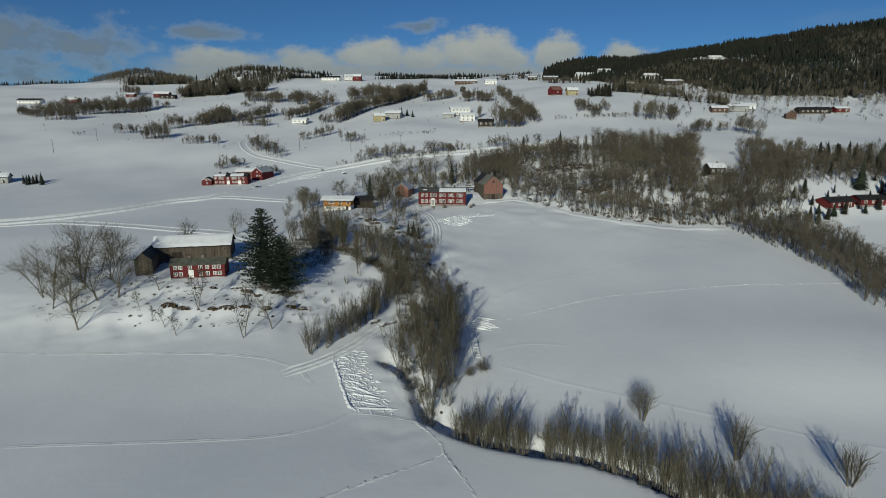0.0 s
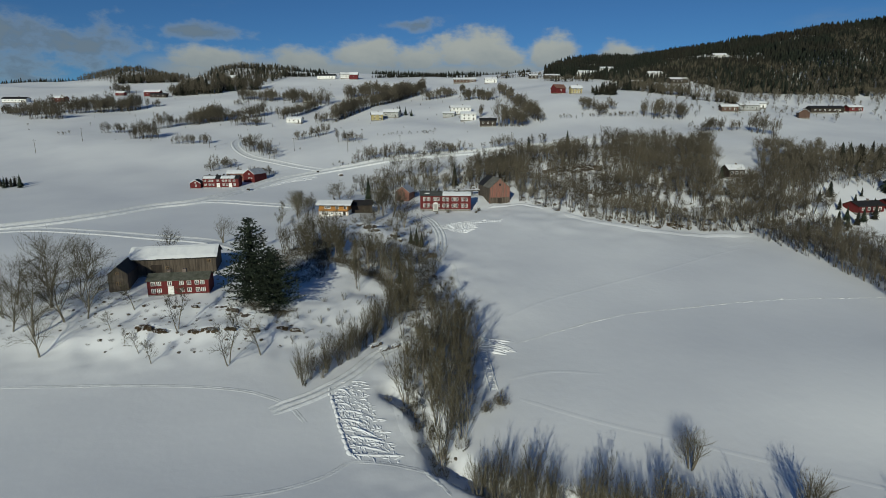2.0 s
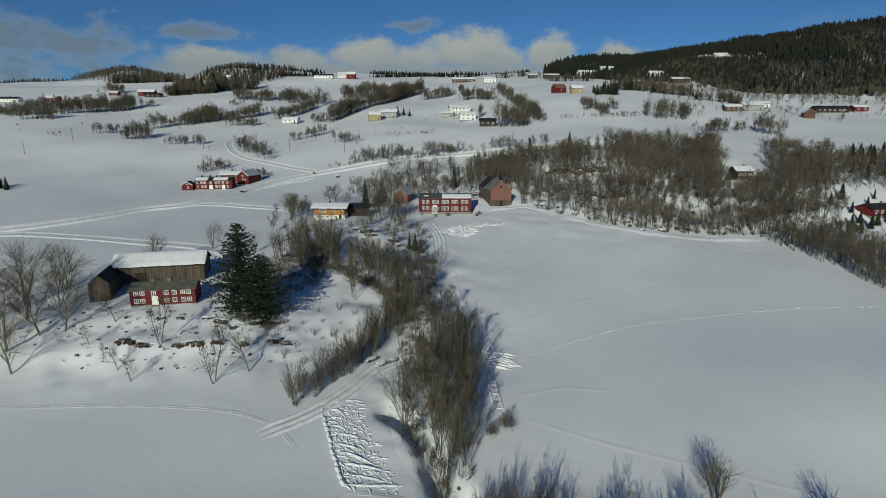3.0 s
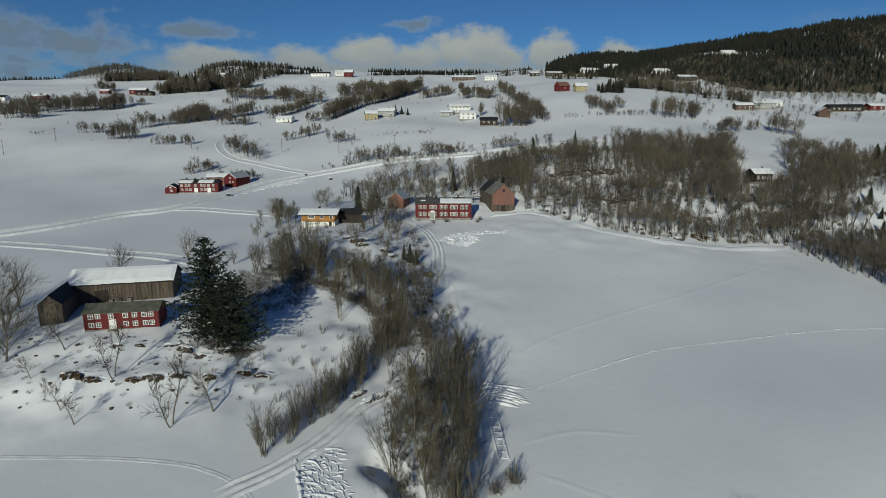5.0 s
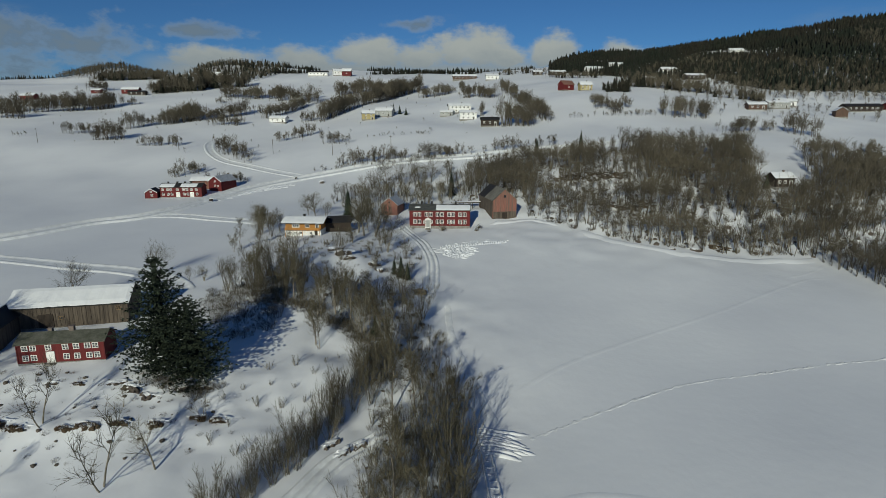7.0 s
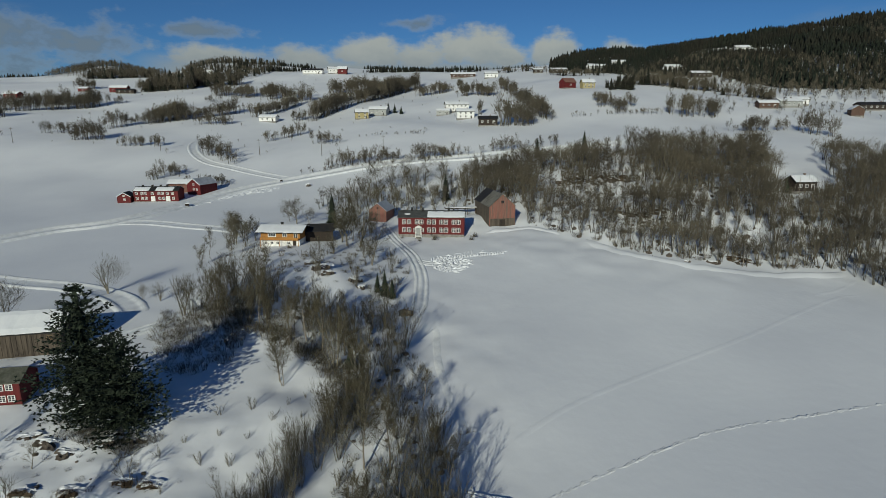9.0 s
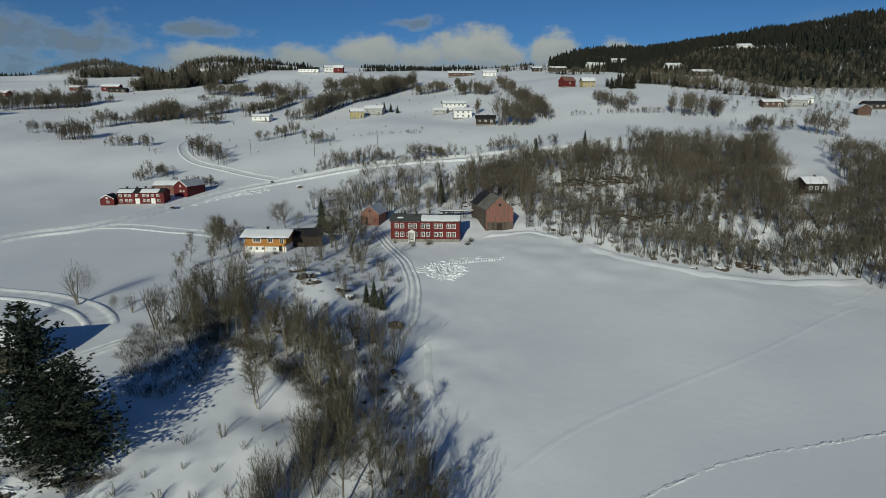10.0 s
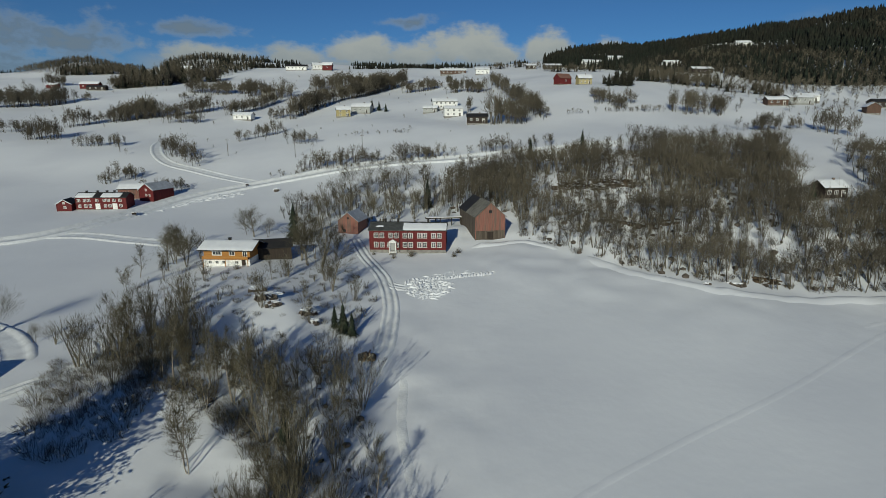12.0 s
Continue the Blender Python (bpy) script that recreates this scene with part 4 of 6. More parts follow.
def spruce_arrays(seed, high, wide, tiers=16, arms=9, blades=5, droop=0.35, sparse=0.0, start=0.06, shape=0.8, fill=1.0, waist=None):
    """Drooping boughs in whorls, each a rib hung with pointed sprays."""
    rng = random.Random(seed)
    verts, tris = [], []
    for t in range(tiers):
        f = start + (1 - start) * (t + 0.3 * rng.random()) / tiers
        reach = wide * min((1 - f) ** shape, 9 if waist is None else waist + 1.6 * f) * rng.uniform(0.6, 1.22) + 0.12
        z = high * f
        a0 = rng.uniform(0, 6.283)
        n = max(4, int(arms * (1 - 0.5 * f)))
        for k in range(n):
            if rng.random() < sparse:
                continue
            a = a0 + 6.283 * k / n + rng.uniform(-0.2, 0.2)
            r = reach * rng.uniform(0.7, 1.15)
            dx, dy = math.cos(a), math.sin(a)
            sag = droop * r * rng.uniform(0.7, 1.3)
            for b in range(blades):
                g = (b + 0.6) / blades
                px, py, pz = dx * r * g * 0.75, dy * r * g * 0.75, z - sag * g * g
                for side in (-1, 1):
                    sw = side * rng.uniform(0.35, 0.9)
                    l = r * (0.55 - 0.25 * g) * rng.uniform(0.7, 1.2) * fill
                    ex, ey = math.cos(a + sw), math.sin(a + sw)
                    h = 0.09 * high / tiers * rng.uniform(1.5, 3.5)
                    i = len(verts)
                    verts += [(px - dx * l * 0.18, py - dy * l * 0.18, pz + h), (px + dx * l * 0.18, py + dy * l * 0.18, pz + h * 0.4), (px + ex * l, py + ey * l, pz - sag * 0.35 - h)]
                    tris.append((i, i + 1, i + 2))
    i = len(verts)
    verts += [(0.1, 0, high * 0.93), (-0.1, 0.1, high * 0.93), (0, -0.1, high * 0.93), (0, 0, high * 1.03)]
    tris += [(i, i + 1, i + 3), (i + 1, i + 2, i + 3), (i + 2, i, i + 3)]
    return np.array(verts, float), np.array(tris, int)


def cone_arrays(seed, high, wide, tiers, points, core=1.0):
    """Whorls of boughs grown together: ragged skirts one above the other."""
    rng = random.Random(seed)
    verts, tris = [], []
    for t in range(tiers):
        f = 0.05 + 0.9 * t / tiers
        top, r, z = high * min(1.0, f + 1.7 / tiers), wide * (1 - f) ** 0.85 * rng.uniform(0.85, 1.15) * core, high * f
        i = len(verts)
        verts.append((0, 0, top))
        a0 = rng.uniform(0, 6.28)
        for k in range(2 * points):
            a = a0 + math.pi * k / points
            q = r * (rng.uniform(0.85, 1.2) if k % 2 else rng.uniform(0.45, 0.65))
            verts.append((q * math.cos(a), q * math.sin(a), z + (0 if k % 2 else 0.05 * high) + rng.uniform(-0.02, 0.02) * high))
        for k in range(2 * points):
            tris.append((i, i + 1 + k, i + 1 + (k + 1) % (2 * points)))
    return np.array(verts, float), np.array(tris, int)


def spruce_meshes(name, seed, high, wide, **more):
    trunk = lathe([(0.022 * high, -0.5), (0.016 * high, high * 0.2), (0.006 * high, high * 0.75), (0.02, high * 0.97)], 7)
    me = bpy.data.meshes.new(name + "_trunk")
    trunk.to_mesh(me)
    trunk.free()
    me.materials.append(BARK)
    v, t = both(spruce_arrays(seed, high, wide, **more), cone_arrays(seed + 5, high * 0.97, wide * 0.85, more.get("tiers", 16) // 2, 9, 0.75))
    return me, tri_mesh(name + "_crown", v, t, NEEDLE)


def great_fir(name, seed, high, wide, tiers, arms, full=0.75):
    """An old conifer: uneven layers of boughs that bend up at the tips, each set with tufts of needles; snow on some of the lower ones."""
    r = random.Random(seed)
    verts, tris, white, flakes = [], [], [], []
    phase = r.uniform(0, 6)
    for t in range(tiers):
        f = 0.05 + 0.93 * (t + r.uniform(-0.3, 0.3)) / tiers
        reach = wide * min(1.0, ((1 - f) / full)) ** 0.8 * (0.72 + 0.28 * min(1.0, f / 0.22)) * r.uniform(0.82, 1.1) + 0.25
        n = max(5, int(arms * (1 - 0.45 * f)))
        a0 = r.uniform(0, 6.28)
        for k in range(n):
            a = a0 + 6.283 * k / n + r.uniform(-0.25, 0.25)
            out = reach * r.uniform(0.62, 1.14) * (1 + 0.13 * math.sin(3 * a + phase + 4 * f))
            sag = 0.34 - 0.5 * f + r.uniform(-0.08, 0.08)
            c, q = math.cos(a), math.sin(a)
            tufts = max(4, int(out * 3.3))
            for b in range(tufts):
                g = 0.22 + 0.80 * (b + r.random()) / tufts
                side = r.gauss(0, 0.16) * out * g
                p = Vector((c * out * g - q * side, q * out * g + c * side, high * f + out * (-sag * g + 0.24 * g * g) + r.gauss(0, 0.12)))
                for _ in range(5):
                    e = Vector((c * 0.9 - q * r.gauss(0, 0.8), q * 0.9 + c * r.gauss(0, 0.8), r.gauss(0.12, 0.42))).normalized() * r.uniform(0.3, 0.7)
                    w = e.cross(Vector((r.gauss(0, 1), r.gauss(0, 1), r.gauss(0, 1)))).normalized() * r.uniform(0.08, 0.15)
                    i = len(verts)
                    verts += [p - w, p + w, p + e]
                    tris.append((i, i + 1, i + 2))
                if f < 0.32 and g > 0.6 and r.random() < 0.10:
                    i = len(white)
                    h = p + Vector((0, 0, 0.16))
                    white += [h + Vector((r.gauss(0, 0.25), r.gauss(0, 0.25), r.gauss(0, 0.05))) for _ in range(3)]
                    flakes.append((i, i + 1, i + 2))
    core = cone_arrays(seed + 5, high * 0.96, wide * 0.8, tiers // 2, 9, 0.62)
    trunk = lathe([(0.024 * high, -0.5), (0.018 * high, high * 0.2), (0.007 * high, high * 0.75), (0.02, high * 0.97)], 8)
    me = bpy.data.meshes.new(name + "_trunk")
    trunk.to_mesh(me)
    trunk.free()
    me.materials.append(BARK)
    crown = both((np.array([tuple(v) for v in verts]), np.array(tris)), core)
    return me, tri_mesh(name + "_crown", *crown, NEEDLE), tri_mesh(name + "_snow", np.array([tuple(v) for v in white]), np.array(flakes), SNOW_ROOF)


def plant(name, meshes, x, y, label, category, size=1.0, turn=0.0, group="", sink=0.1, tilt=0.0, z=None):
    ob = new(name)
    ob.matrix_world = pose(x, y, (float(height(x, y)) if z is None else z) - sink, tilt, 0, turn) @ Matrix.Scale(size, 4)
    tagged(ob, label, category, group)
    for nm, me in zip(("trunk", "crown", "bough_snow"), meshes):
        c = new(nm, me)
        c.parent = ob
        if nm == "bough_snow":
            tagged(c, "specks of white snow on the lower boughs", kind="stuff")
    return ob


ALDERS = [tree_meshes("alder", whips(100 + k, 9.8, 13 + k % 4, 0.24, 0.8, 8, 7), BARK, 0.02) for k in range(6)]
ROW_ALDERS = [tree_meshes("row_alder", whips(150 + k, 9.0, 16, 0.13, 1.1, 7, 6, 0.03), BARK, 0.02) for k in range(4)]
BROADS = [tree_meshes("broadleaf", bare_tree(200 + k, 10.0, stems=1 + k % 2, spread=1.3, low=0.16, branches=20, subs=9, twigs=6, twig=0.13, upright=0.04, fuzz=0.5, width=0.03), BARK) for k in range(5)]
BIRCHES = [tree_meshes("birch", bare_tree(300 + k, 11.0, stems=1 + k % 3, spread=0.6, low=0.25, branches=18, subs=7, twigs=9, twig=0.13, upright=0.10, fuzz=0.5, width=0.03, thick=0.014, lean=0.07), BIRCH) for k in range(5)]
APPLES = [tree_meshes("fruit_tree", bare_tree(400 + k, 5.5, stems=1 + k % 2, spread=0.95, low=0.28, branches=11, subs=6, twigs=8, twig=0.16, upright=0.10, lean=0.25, width=0.025), BARK) for k in range(3)]
BUSHES = [tree_meshes("bush", whips(500 + k, 3.0, 8, 0.34, 0.4, 5, 5, 0.03), BARK, 0.02) for k in range(4)]
SPRUCES = [spruce_meshes("spruce", 600 + k, 10.0, 2.9 + 0.35 * k, tiers=15, arms=9, blades=4) for k in range(3)]

# light copies for the woods that nobody could count
def hazy_wood(seed, high, wide, twigs, width, spray=0.15, stems=0, loose=0.3):
    """A leafless tree far off: forked stems and a rounded crown of fine shoots in a few lobes."""
    w = Wood(seed)
    r = w.rng
    stems = stems or 2 + seed % 3
    for s in range(stems):
        a = r.uniform(0, 6.283)
        stem = w.limb((0.3 * math.cos(a), 0.3 * math.sin(a), -0.3), (0.22 * math.cos(a), 0.22 * math.sin(a), 1), high * r.uniform(0.7, 0.95), 0.016 * high, 0.02, 4, 0.09, 0.05)
        for k in range(3):
            b = bent(stem[2 + k // 2] - stem[1], r, r.uniform(0.4, 0.8))
            w.limb(stem[1 + k], b, wide * r.uniform(0.6, 1.0), 0.008 * high, 0.02, 2, 0.15, 0.15)
    lobes = [(r.gauss(0, loose) * wide, r.gauss(0, loose) * wide, high * r.uniform(0.36, 0.68), r.uniform(0.55, 0.9)) for _ in range(4)]
    for k in range(twigs):
        cx, cy, cz, s = lobes[k % 4]
        d = Vector((r.gauss(0, 1), r.gauss(0, 1), r.gauss(0, 1))).normalized()
        q = r.random() ** 0.45
        p = Vector((cx, cy, cz)) + Vector((d.x * wide * s, d.y * wide * s, d.z * high * 0.42 * s)) * q
        if p.z < 0.2:
            p.z = r.uniform(0.2, 1.5)
        out = Vector((p.x / wide, p.y / wide, 0.9 + 0.5 * d.z))
        w.spray(p, out, high * spray, 1, 0.28, width)
    return w


def far_tree(seed, high, wide, twigs, width, stems=3, low=0.3, upright=0.55, spread=0.42, length=0.13, thick=0.016):
    """A leafless tree in few faces: slender stems, boughs, and fine shoots that fan out round the boughs' ends."""
    w = Wood(seed)
    r = w.rng
    boughs = []
    for s in range(stems):
        a, out = r.uniform(0, 6.283), r.uniform(0.05, 0.3)
        base = Vector((0.03 * high * math.cos(a), 0.03 * high * math.sin(a), -0.3))
        lean = Vector((out * math.cos(a), out * math.sin(a), 1)).normalized()
        top = base + lean * high * r.uniform(0.7, 0.97)
        w.twigs += [(base, top, high * thick), (base, top, high * thick)]
        for k in range(4):
            f = low + (0.9 - low) * (k + r.random()) / 4
            q = base.lerp(top, f)
            e = q + bent(lean, r, r.uniform(0.45, 0.95)) * wide * r.uniform(0.55, 1.05) * (1.25 - 0.8 * f) + Vector((0, 0, 0.06 * high))
            w.twigs.append((q, e, high * 0.5 * thick))
            boughs.append((q, e))
        boughs.append((base.lerp(top, 0.55), top))
    for k in range(twigs):
        q, e = boughs[k % len(boughs)]
        p = q.lerp(e, r.uniform(0.2, 1.0)) + Vector((r.gauss(0, 0.045), r.gauss(0, 0.045), r.gauss(0, 0.035))) * high
        w.spray(p, (e - q).normalized() * 0.5 + Vector((0.5 * p.x / wide, 0.5 * p.y / wide, upright)), high * length, 1, spread, width)
    return twig_arrays(w)


WILLOW = tree_meshes("willow", hazy_wood(190, 8.5, 3.3, 1500, 0.04, 0.14, 8, 0.12), BARK)
HAZES = [tree_meshes("crowned_tree", hazy_wood(195 + k, 10.0, 3.2 + 0.4 * k, 900, 0.045, 0.13, 2 + k), BARK) for k in range(3)]


LIGHT = [far_tree(700 + k, 9.0, 2.4 + 0.35 * (k % 3), 300, 0.08, 3 + k % 3, low=0.42, thick=0.024) for k in range(7)]


def brush_clump(seed):
    """A low clump of shoots."""
    w = Wood(seed)
    for k in range(70):
        a, q = w.rng.uniform(0, 6.283), w.rng.random() ** 0.5
        p = Vector((1.6 * q * math.cos(a), 1.6 * q * math.sin(a), -0.1))
        w.spray(p, (0.5 * math.cos(a), 0.5 * math.sin(a), 1.2), 2.6, 1, 0.35, 0.09)
        if k % 2:
            w.spray(p + Vector((0.2 * math.cos(a), 0.2 * math.sin(a), 0.9)), (math.cos(a), math.sin(a), 0.8), 1.3, 1, 0.4, 0.07)
    return twig_arrays(w)


def pale_stem(seed):
    """A birch reduced to its pale stem and a few boughs."""
    w = bare_tree(seed, 9.0, stems=2, spread=0.3, low=0.3, branches=4, subs=0, twigs=0, twig=0.1, upright=0.2, lean=0.08, width=0.05, thick=0.02)
    return branch_arrays(w, 3)


ROUND = []
for k in range(3):
    shoots = Wood(880 + k)
    for _ in range(420):
        d = Vector((shoots.rng.gauss(0, 1), shoots.rng.gauss(0, 1), abs(shoots.rng.gauss(0, 1)))).normalized() * shoots.rng.uniform(0.2, 1.0)
        shoots.spray(Vector((d.x * 1.2, d.y * 1.2, 0.1 + d.z * 1.9)), Vector((d.x, d.y, d.z + 0.5)), 0.5, 1, 0.4, 0.06)
    for _ in range(7):
        a = shoots.rng.uniform(0, 6.28)
        shoots.limb((0, 0, -0.2), (0.5 * math.cos(a), 0.5 * math.sin(a), 1), 1.8, 0.05, 0.02, 3, 0.1, 0.05)
    ROUND.append((tri_mesh("round_bush_trunk", *branch_arrays(shoots), BARK), tri_mesh("round_bush_crown", *twig_arrays(shoots), TWIG_FAR)))
POLES = [pale_stem(870 + k) for k in range(4)]
BRUSH = [brush_clump(850 + k) for k in range(5)]
FAINT = [far_tree(800 + k, 9.0, 2.7 + 0.4 * (k % 3), 150, 0.165, 2 + k % 2, thick=0.022) for k in range(7)]
DARK = [cone_arrays(900 + k, 9.0, 1.9 + 0.25 * k, 8, 9) for k in range(4)]
SPIKE = [cone_arrays(950 + k, 9.0, 1.9 + 0.2 * k, 4, 4) for k in range(5)]


def wood(name, spots, shapes, mat, label, category="trees", kind="stuff"):
    """Many trees in one mesh: spots are x, y, size and turn."""
    vs, ts, n = [], [], 0
    for k, (x, y, s, a) in enumerate(spots):
        v, t = shapes[k % len(shapes)]
        c, q = math.cos(a), math.sin(a)
        p = v * s
        p = np.stack([p[:, 0] * c - p[:, 1] * q + x, p[:, 0] * q + p[:, 1] * c + y, p[:, 2] + float(height(x, y)) - 0.15], 1)
        vs.append(p)
        ts.append(t + n)
        n += len(v)
    ob = new(name, tri_mesh(name, np.concatenate(vs), np.concatenate(ts), mat))
    return tagged(ob, label, category, kind=kind)


def inside(x, y, ring):
    hit = False
    for (ax, ay), (bx, by) in zip(ring, ring[1:] + ring[:1]):
        if (ay > y) != (by > y) and x < (bx - ax) * (y - ay) / (by - ay) + ax:
            hit = not hit
    return hit


def scatter(rng, ring, apart, tries=20000, clump=0.0):
    """Points inside a ring, no two nearer than apart."""
    xs, ys = [p[0] for p in ring], [p[1] for p in ring]
    cells, out = {}, []
    for _ in range(tries):
        x, y = rng.uniform(min(xs), max(xs)), rng.uniform(min(ys), max(ys))
        if not inside(x, y, ring) or (clump and noise.noise(Vector((x * 0.06, y * 0.06, 3.3))) < -clump + rng.uniform(-0.2, 0.2)):
            continue
        c = (int(x // apart), int(y // apart))
        if any((x - a) ** 2 + (y - b) ** 2 < apart * apart for i in (-1, 0, 1) for j in (-1, 0, 1) for a, b in cells.get((c[0] + i, c[1] + j), ())):
            continue
        cells.setdefault(c, []).append((x, y))
        out.append((x, y))
    return out


def strip(points, half):
    """A ring round a line of points."""
    left, right = [], []
    for k, (x, y) in enumerate(points):
        ax, ay = points[max(k - 1, 0)]
        bx, by = points[min(k + 1, len(points) - 1)]
        l = math.hypot(bx - ax, by - ay) or 1
        ox, oy = -(by - ay) / l * half, (bx - ax) / l * half
        left.append((x + ox, y + oy))
        right.append((x - ox, y - oy))
    return left + right[::-1]

# ---- where the trees stand ----
rng = random.Random(11)


def grow(name, meshes, spots, label, category, group, lo=0.8, hi=1.2, source=None):
    r = source or rng
    for x, y in spots:
        plant(name, r.choice(meshes), x, y, label, category, r.uniform(lo, hi), r.uniform(0, 360), group)


# gully between the terrace and the open field
GULLY = [(-3, 97), (-7.5, 108), (-10, 118.5), (-11, 127), (-11.5, 137), (-14, 150), (-11, 160), (-16, 168), (-34, 176), (-48, 184), (-44, 193), (-35, 193), (-31, 184), (-20, 184), (-11, 190), (-8, 184), (-3, 173), (0, 162), (3.5, 143), (3.5, 118), (1, 99)]
for x, y in scatter(rng, GULLY, 3.05, 12000, 0.30):
    kind = rng.random()
    edge = x > -8 and 138 < y < 178
    if edge and rng.random() < 0.3:
        continue
    if kind < 0.55:
        grow("alder_tree", ALDERS, [(x, y)], "leafless multi-stemmed alder growing in the gully", "tree", "gully trees", 0.55 if edge else 0.75, 1.0 if edge else 1.3)
    elif kind < 0.8:
        grow("birch_tree", BIRCHES, [(x, y)], "slender leafless birch growing in the gully", "tree", "gully trees", 0.6, 1.1)
    else:
        grow("bush", BUSHES, [(x, y)], "leafless brushy undergrowth shrub in the gully", "bush", "gully bushes", 0.8, 1.3)

# row of alders along the ditch
for x, y in scatter(rng, strip([(2, 93), (8, 90), (16, 87), (24, 85), (31, 82), (38, 76), (47, 71), (56, 66)], 2.8), 1.75, 6000):
    if 14.2 < x < 16.6:
        continue
    grow("alder_tree", ROW_ALDERS, [(x, y)], "leafless multi-stemmed alder in the row along the ditch", "tree", "ditch alders", *((0.6, 0.9) if x < 26 else (0.62, 1.0)))

# hedge beside the farm track
for x, y in scatter(rng, strip([(-30, 117), (-23, 127), (-18, 137), (-15, 148), (-14, 156)], 1.7), 1.7, 3000):
    grow("hedge_alder", ALDERS, [(x, y)], "leafless hedge alder beside the farm track", "tree", "hedge alders", 0.4, 0.85)
wood("gully_brush", [(x, y, rng.uniform(0.4, 1.0), rng.uniform(0, 6.28)) for x, y in scatter(rng, GULLY, 2.4, 5000)] + [(x, y, rng.uniform(0.3, 0.7), rng.uniform(0, 6.28)) for x, y in scatter(rng, strip(DITCH[:-1], 3.2), 2.2, 3000)],
     BRUSH, TWIG, "low tangle of leafless shoots on the gully floor", "brush")
wood("knoll_brush", [(x, y, rng.uniform(0.2, 0.6), rng.uniform(0, 6.28)) for x, y in scatter(rng, [(-52, 200), (-34, 198), (-12, 200), (-6, 214), (-13, 232), (-34, 226), (-54, 222)], 3.0, 2500)],
     BRUSH, TWIG, "sparse shoots poking out of the snowy knoll", "brush")

# hillside wood behind the open field
HILLSIDE = [(31, 256), (45, 243), (63, 229), (82, 224), (113, 222), (140, 234), (158, 262), (124, 275), (138, 318), (100, 320), (56, 326), (30, 330), (12, 312), (12, 284), (34, 272)]
def clumped(x, y, lo, hi, wave=0.06):
    """Tree sizes that rise and fall in clumps."""
    return lo + (hi - lo) * min(1.0, max(0.0, 0.5 + 1.3 * noise.noise(Vector((x * wave, y * wave, 2.7))))) * rng.uniform(0.8, 1.1)


GLADES = ((103, 257, 2.4), (100, 248, 2.2), (97, 239, 2.4), (94, 231, 2.2), (81, 262, 2.4), (55, 304, 3.6), (48, 300, 2.5), (88, 297, 2.5))


def wooded(x, y):
    """Outside the open snow between the trees of the hillside."""
    return all((x - a) ** 2 + (y - b) ** 2 > c * c for a, b, c in GLADES) and distance_to(x, y, LEDGE) > 2.2


LEDGE = [(33, 306), (40, 301), (50, 294), (60, 290), (74, 287)]
spots = [q for q in scatter(rng, HILLSIDE, 3.1, 30000, 0.42) if wooded(*q) and not (117 < q[0] < 138 and 254 < q[1] < 276)]
wood("hillside_wood", [(x, y, clumped(x, y, 0.62, 1.4), rng.uniform(0, 6.28)) for x, y in spots], LIGHT, TWIG_FAR, "leafless grey-brown birch and alder wood on a snowy hillside", "wood")
spots = [q for q in scatter(rng, HILLSIDE, 3.5, 16000, 0.12) if wooded(*q)]
wood("hillside_brush", [(x, y, rng.uniform(0.6, 1.3), rng.uniform(0, 6.28)) for x, y in spots], BRUSH, TWIG_FAR, "low leafless brush under the hillside trees", "brush")
wood("hillside_birches", [(x, y, rng.uniform(0.5, 0.95), rng.uniform(0, 6.28)) for x, y in scatter(rng, HILLSIDE, 3.8, 12000) if wooded(x, y)], POLES, BIRCH, "pale slender birch stems standing through the hillside wood", "wood")
EASTSIDE = [(113, 219), (120, 192), (123, 170), (116, 149), (128, 140), (136, 165), (146, 197), (140, 224)]
spots = scatter(rng, EASTSIDE, 2.1, 16000, 0.7)
wood("east_thicket", [(x, y, rng.uniform(0.5, 1.05), rng.uniform(0, 6.28)) for x, y in spots], LIGHT, TWIG_FAR, "leafless thicket along the lower field edge", "wood")
EASTWOOD = [(150, 252), (150, 278), (180, 287), (235, 290), (262, 282), (262, 250), (205, 248)]
spots = scatter(rng, EASTWOOD, 2.7, 12000, 0.6)
wood("east_wood", [(x, y, rng.uniform(0.6, 1.1), rng.uniform(0, 6.28)) for x, y in spots], FAINT, TWIG_FAR, "leafless mixed wood above the red bungalow", "wood")


# ---- groves and hedgerows on the far slopes ----
def grove(x0, y0, x1, y1, deep, high, kind, dense):
    r = random.Random(int(x0 * 31 + y0 * 17 + x1))
    long = math.hypot(x1 - x0, y1 - y0)
    n = max(5, int(dense * long * deep / (4.2 if deep < 9 else 7.6)))
    spots = []
    for _ in range(n):
        f, g = r.random(), r.gauss(0, 0.4) * deep
        x, y = x0 + (x1 - x0) * f + r.gauss(0, 1.6), y0 + (y1 - y0) * f + abs(g) * 0.9 + r.gauss(0, 0.8)
        swell = noise.noise(Vector((x * 0.09, y * 0.05, 1.7)))
        if swell < -0.38 and r.random() < 0.6:
            continue
        spots.append((x, y, high / 9 * r.uniform(0.6, 1.15) * (0.95 + 0.5 * swell), r.uniform(0, 6.28)))
    if kind in "bwfm":
        cut = {"b": 1.0, "w": 1.0, "f": 0.85, "m": 0.4}[kind]
        k = int(len(spots) * cut)
        wood("grove", spots[:k], FAINT, TWIG_FAR, "leafless grey-brown grove on a snowy slope", "grove")
        spots = spots[k:]
    if spots:
        wood("spruce_grove", spots, DARK if high > 8 else SPIKE, NEEDLE_FAR, "dark spruces standing together on a snowy slope", "grove")


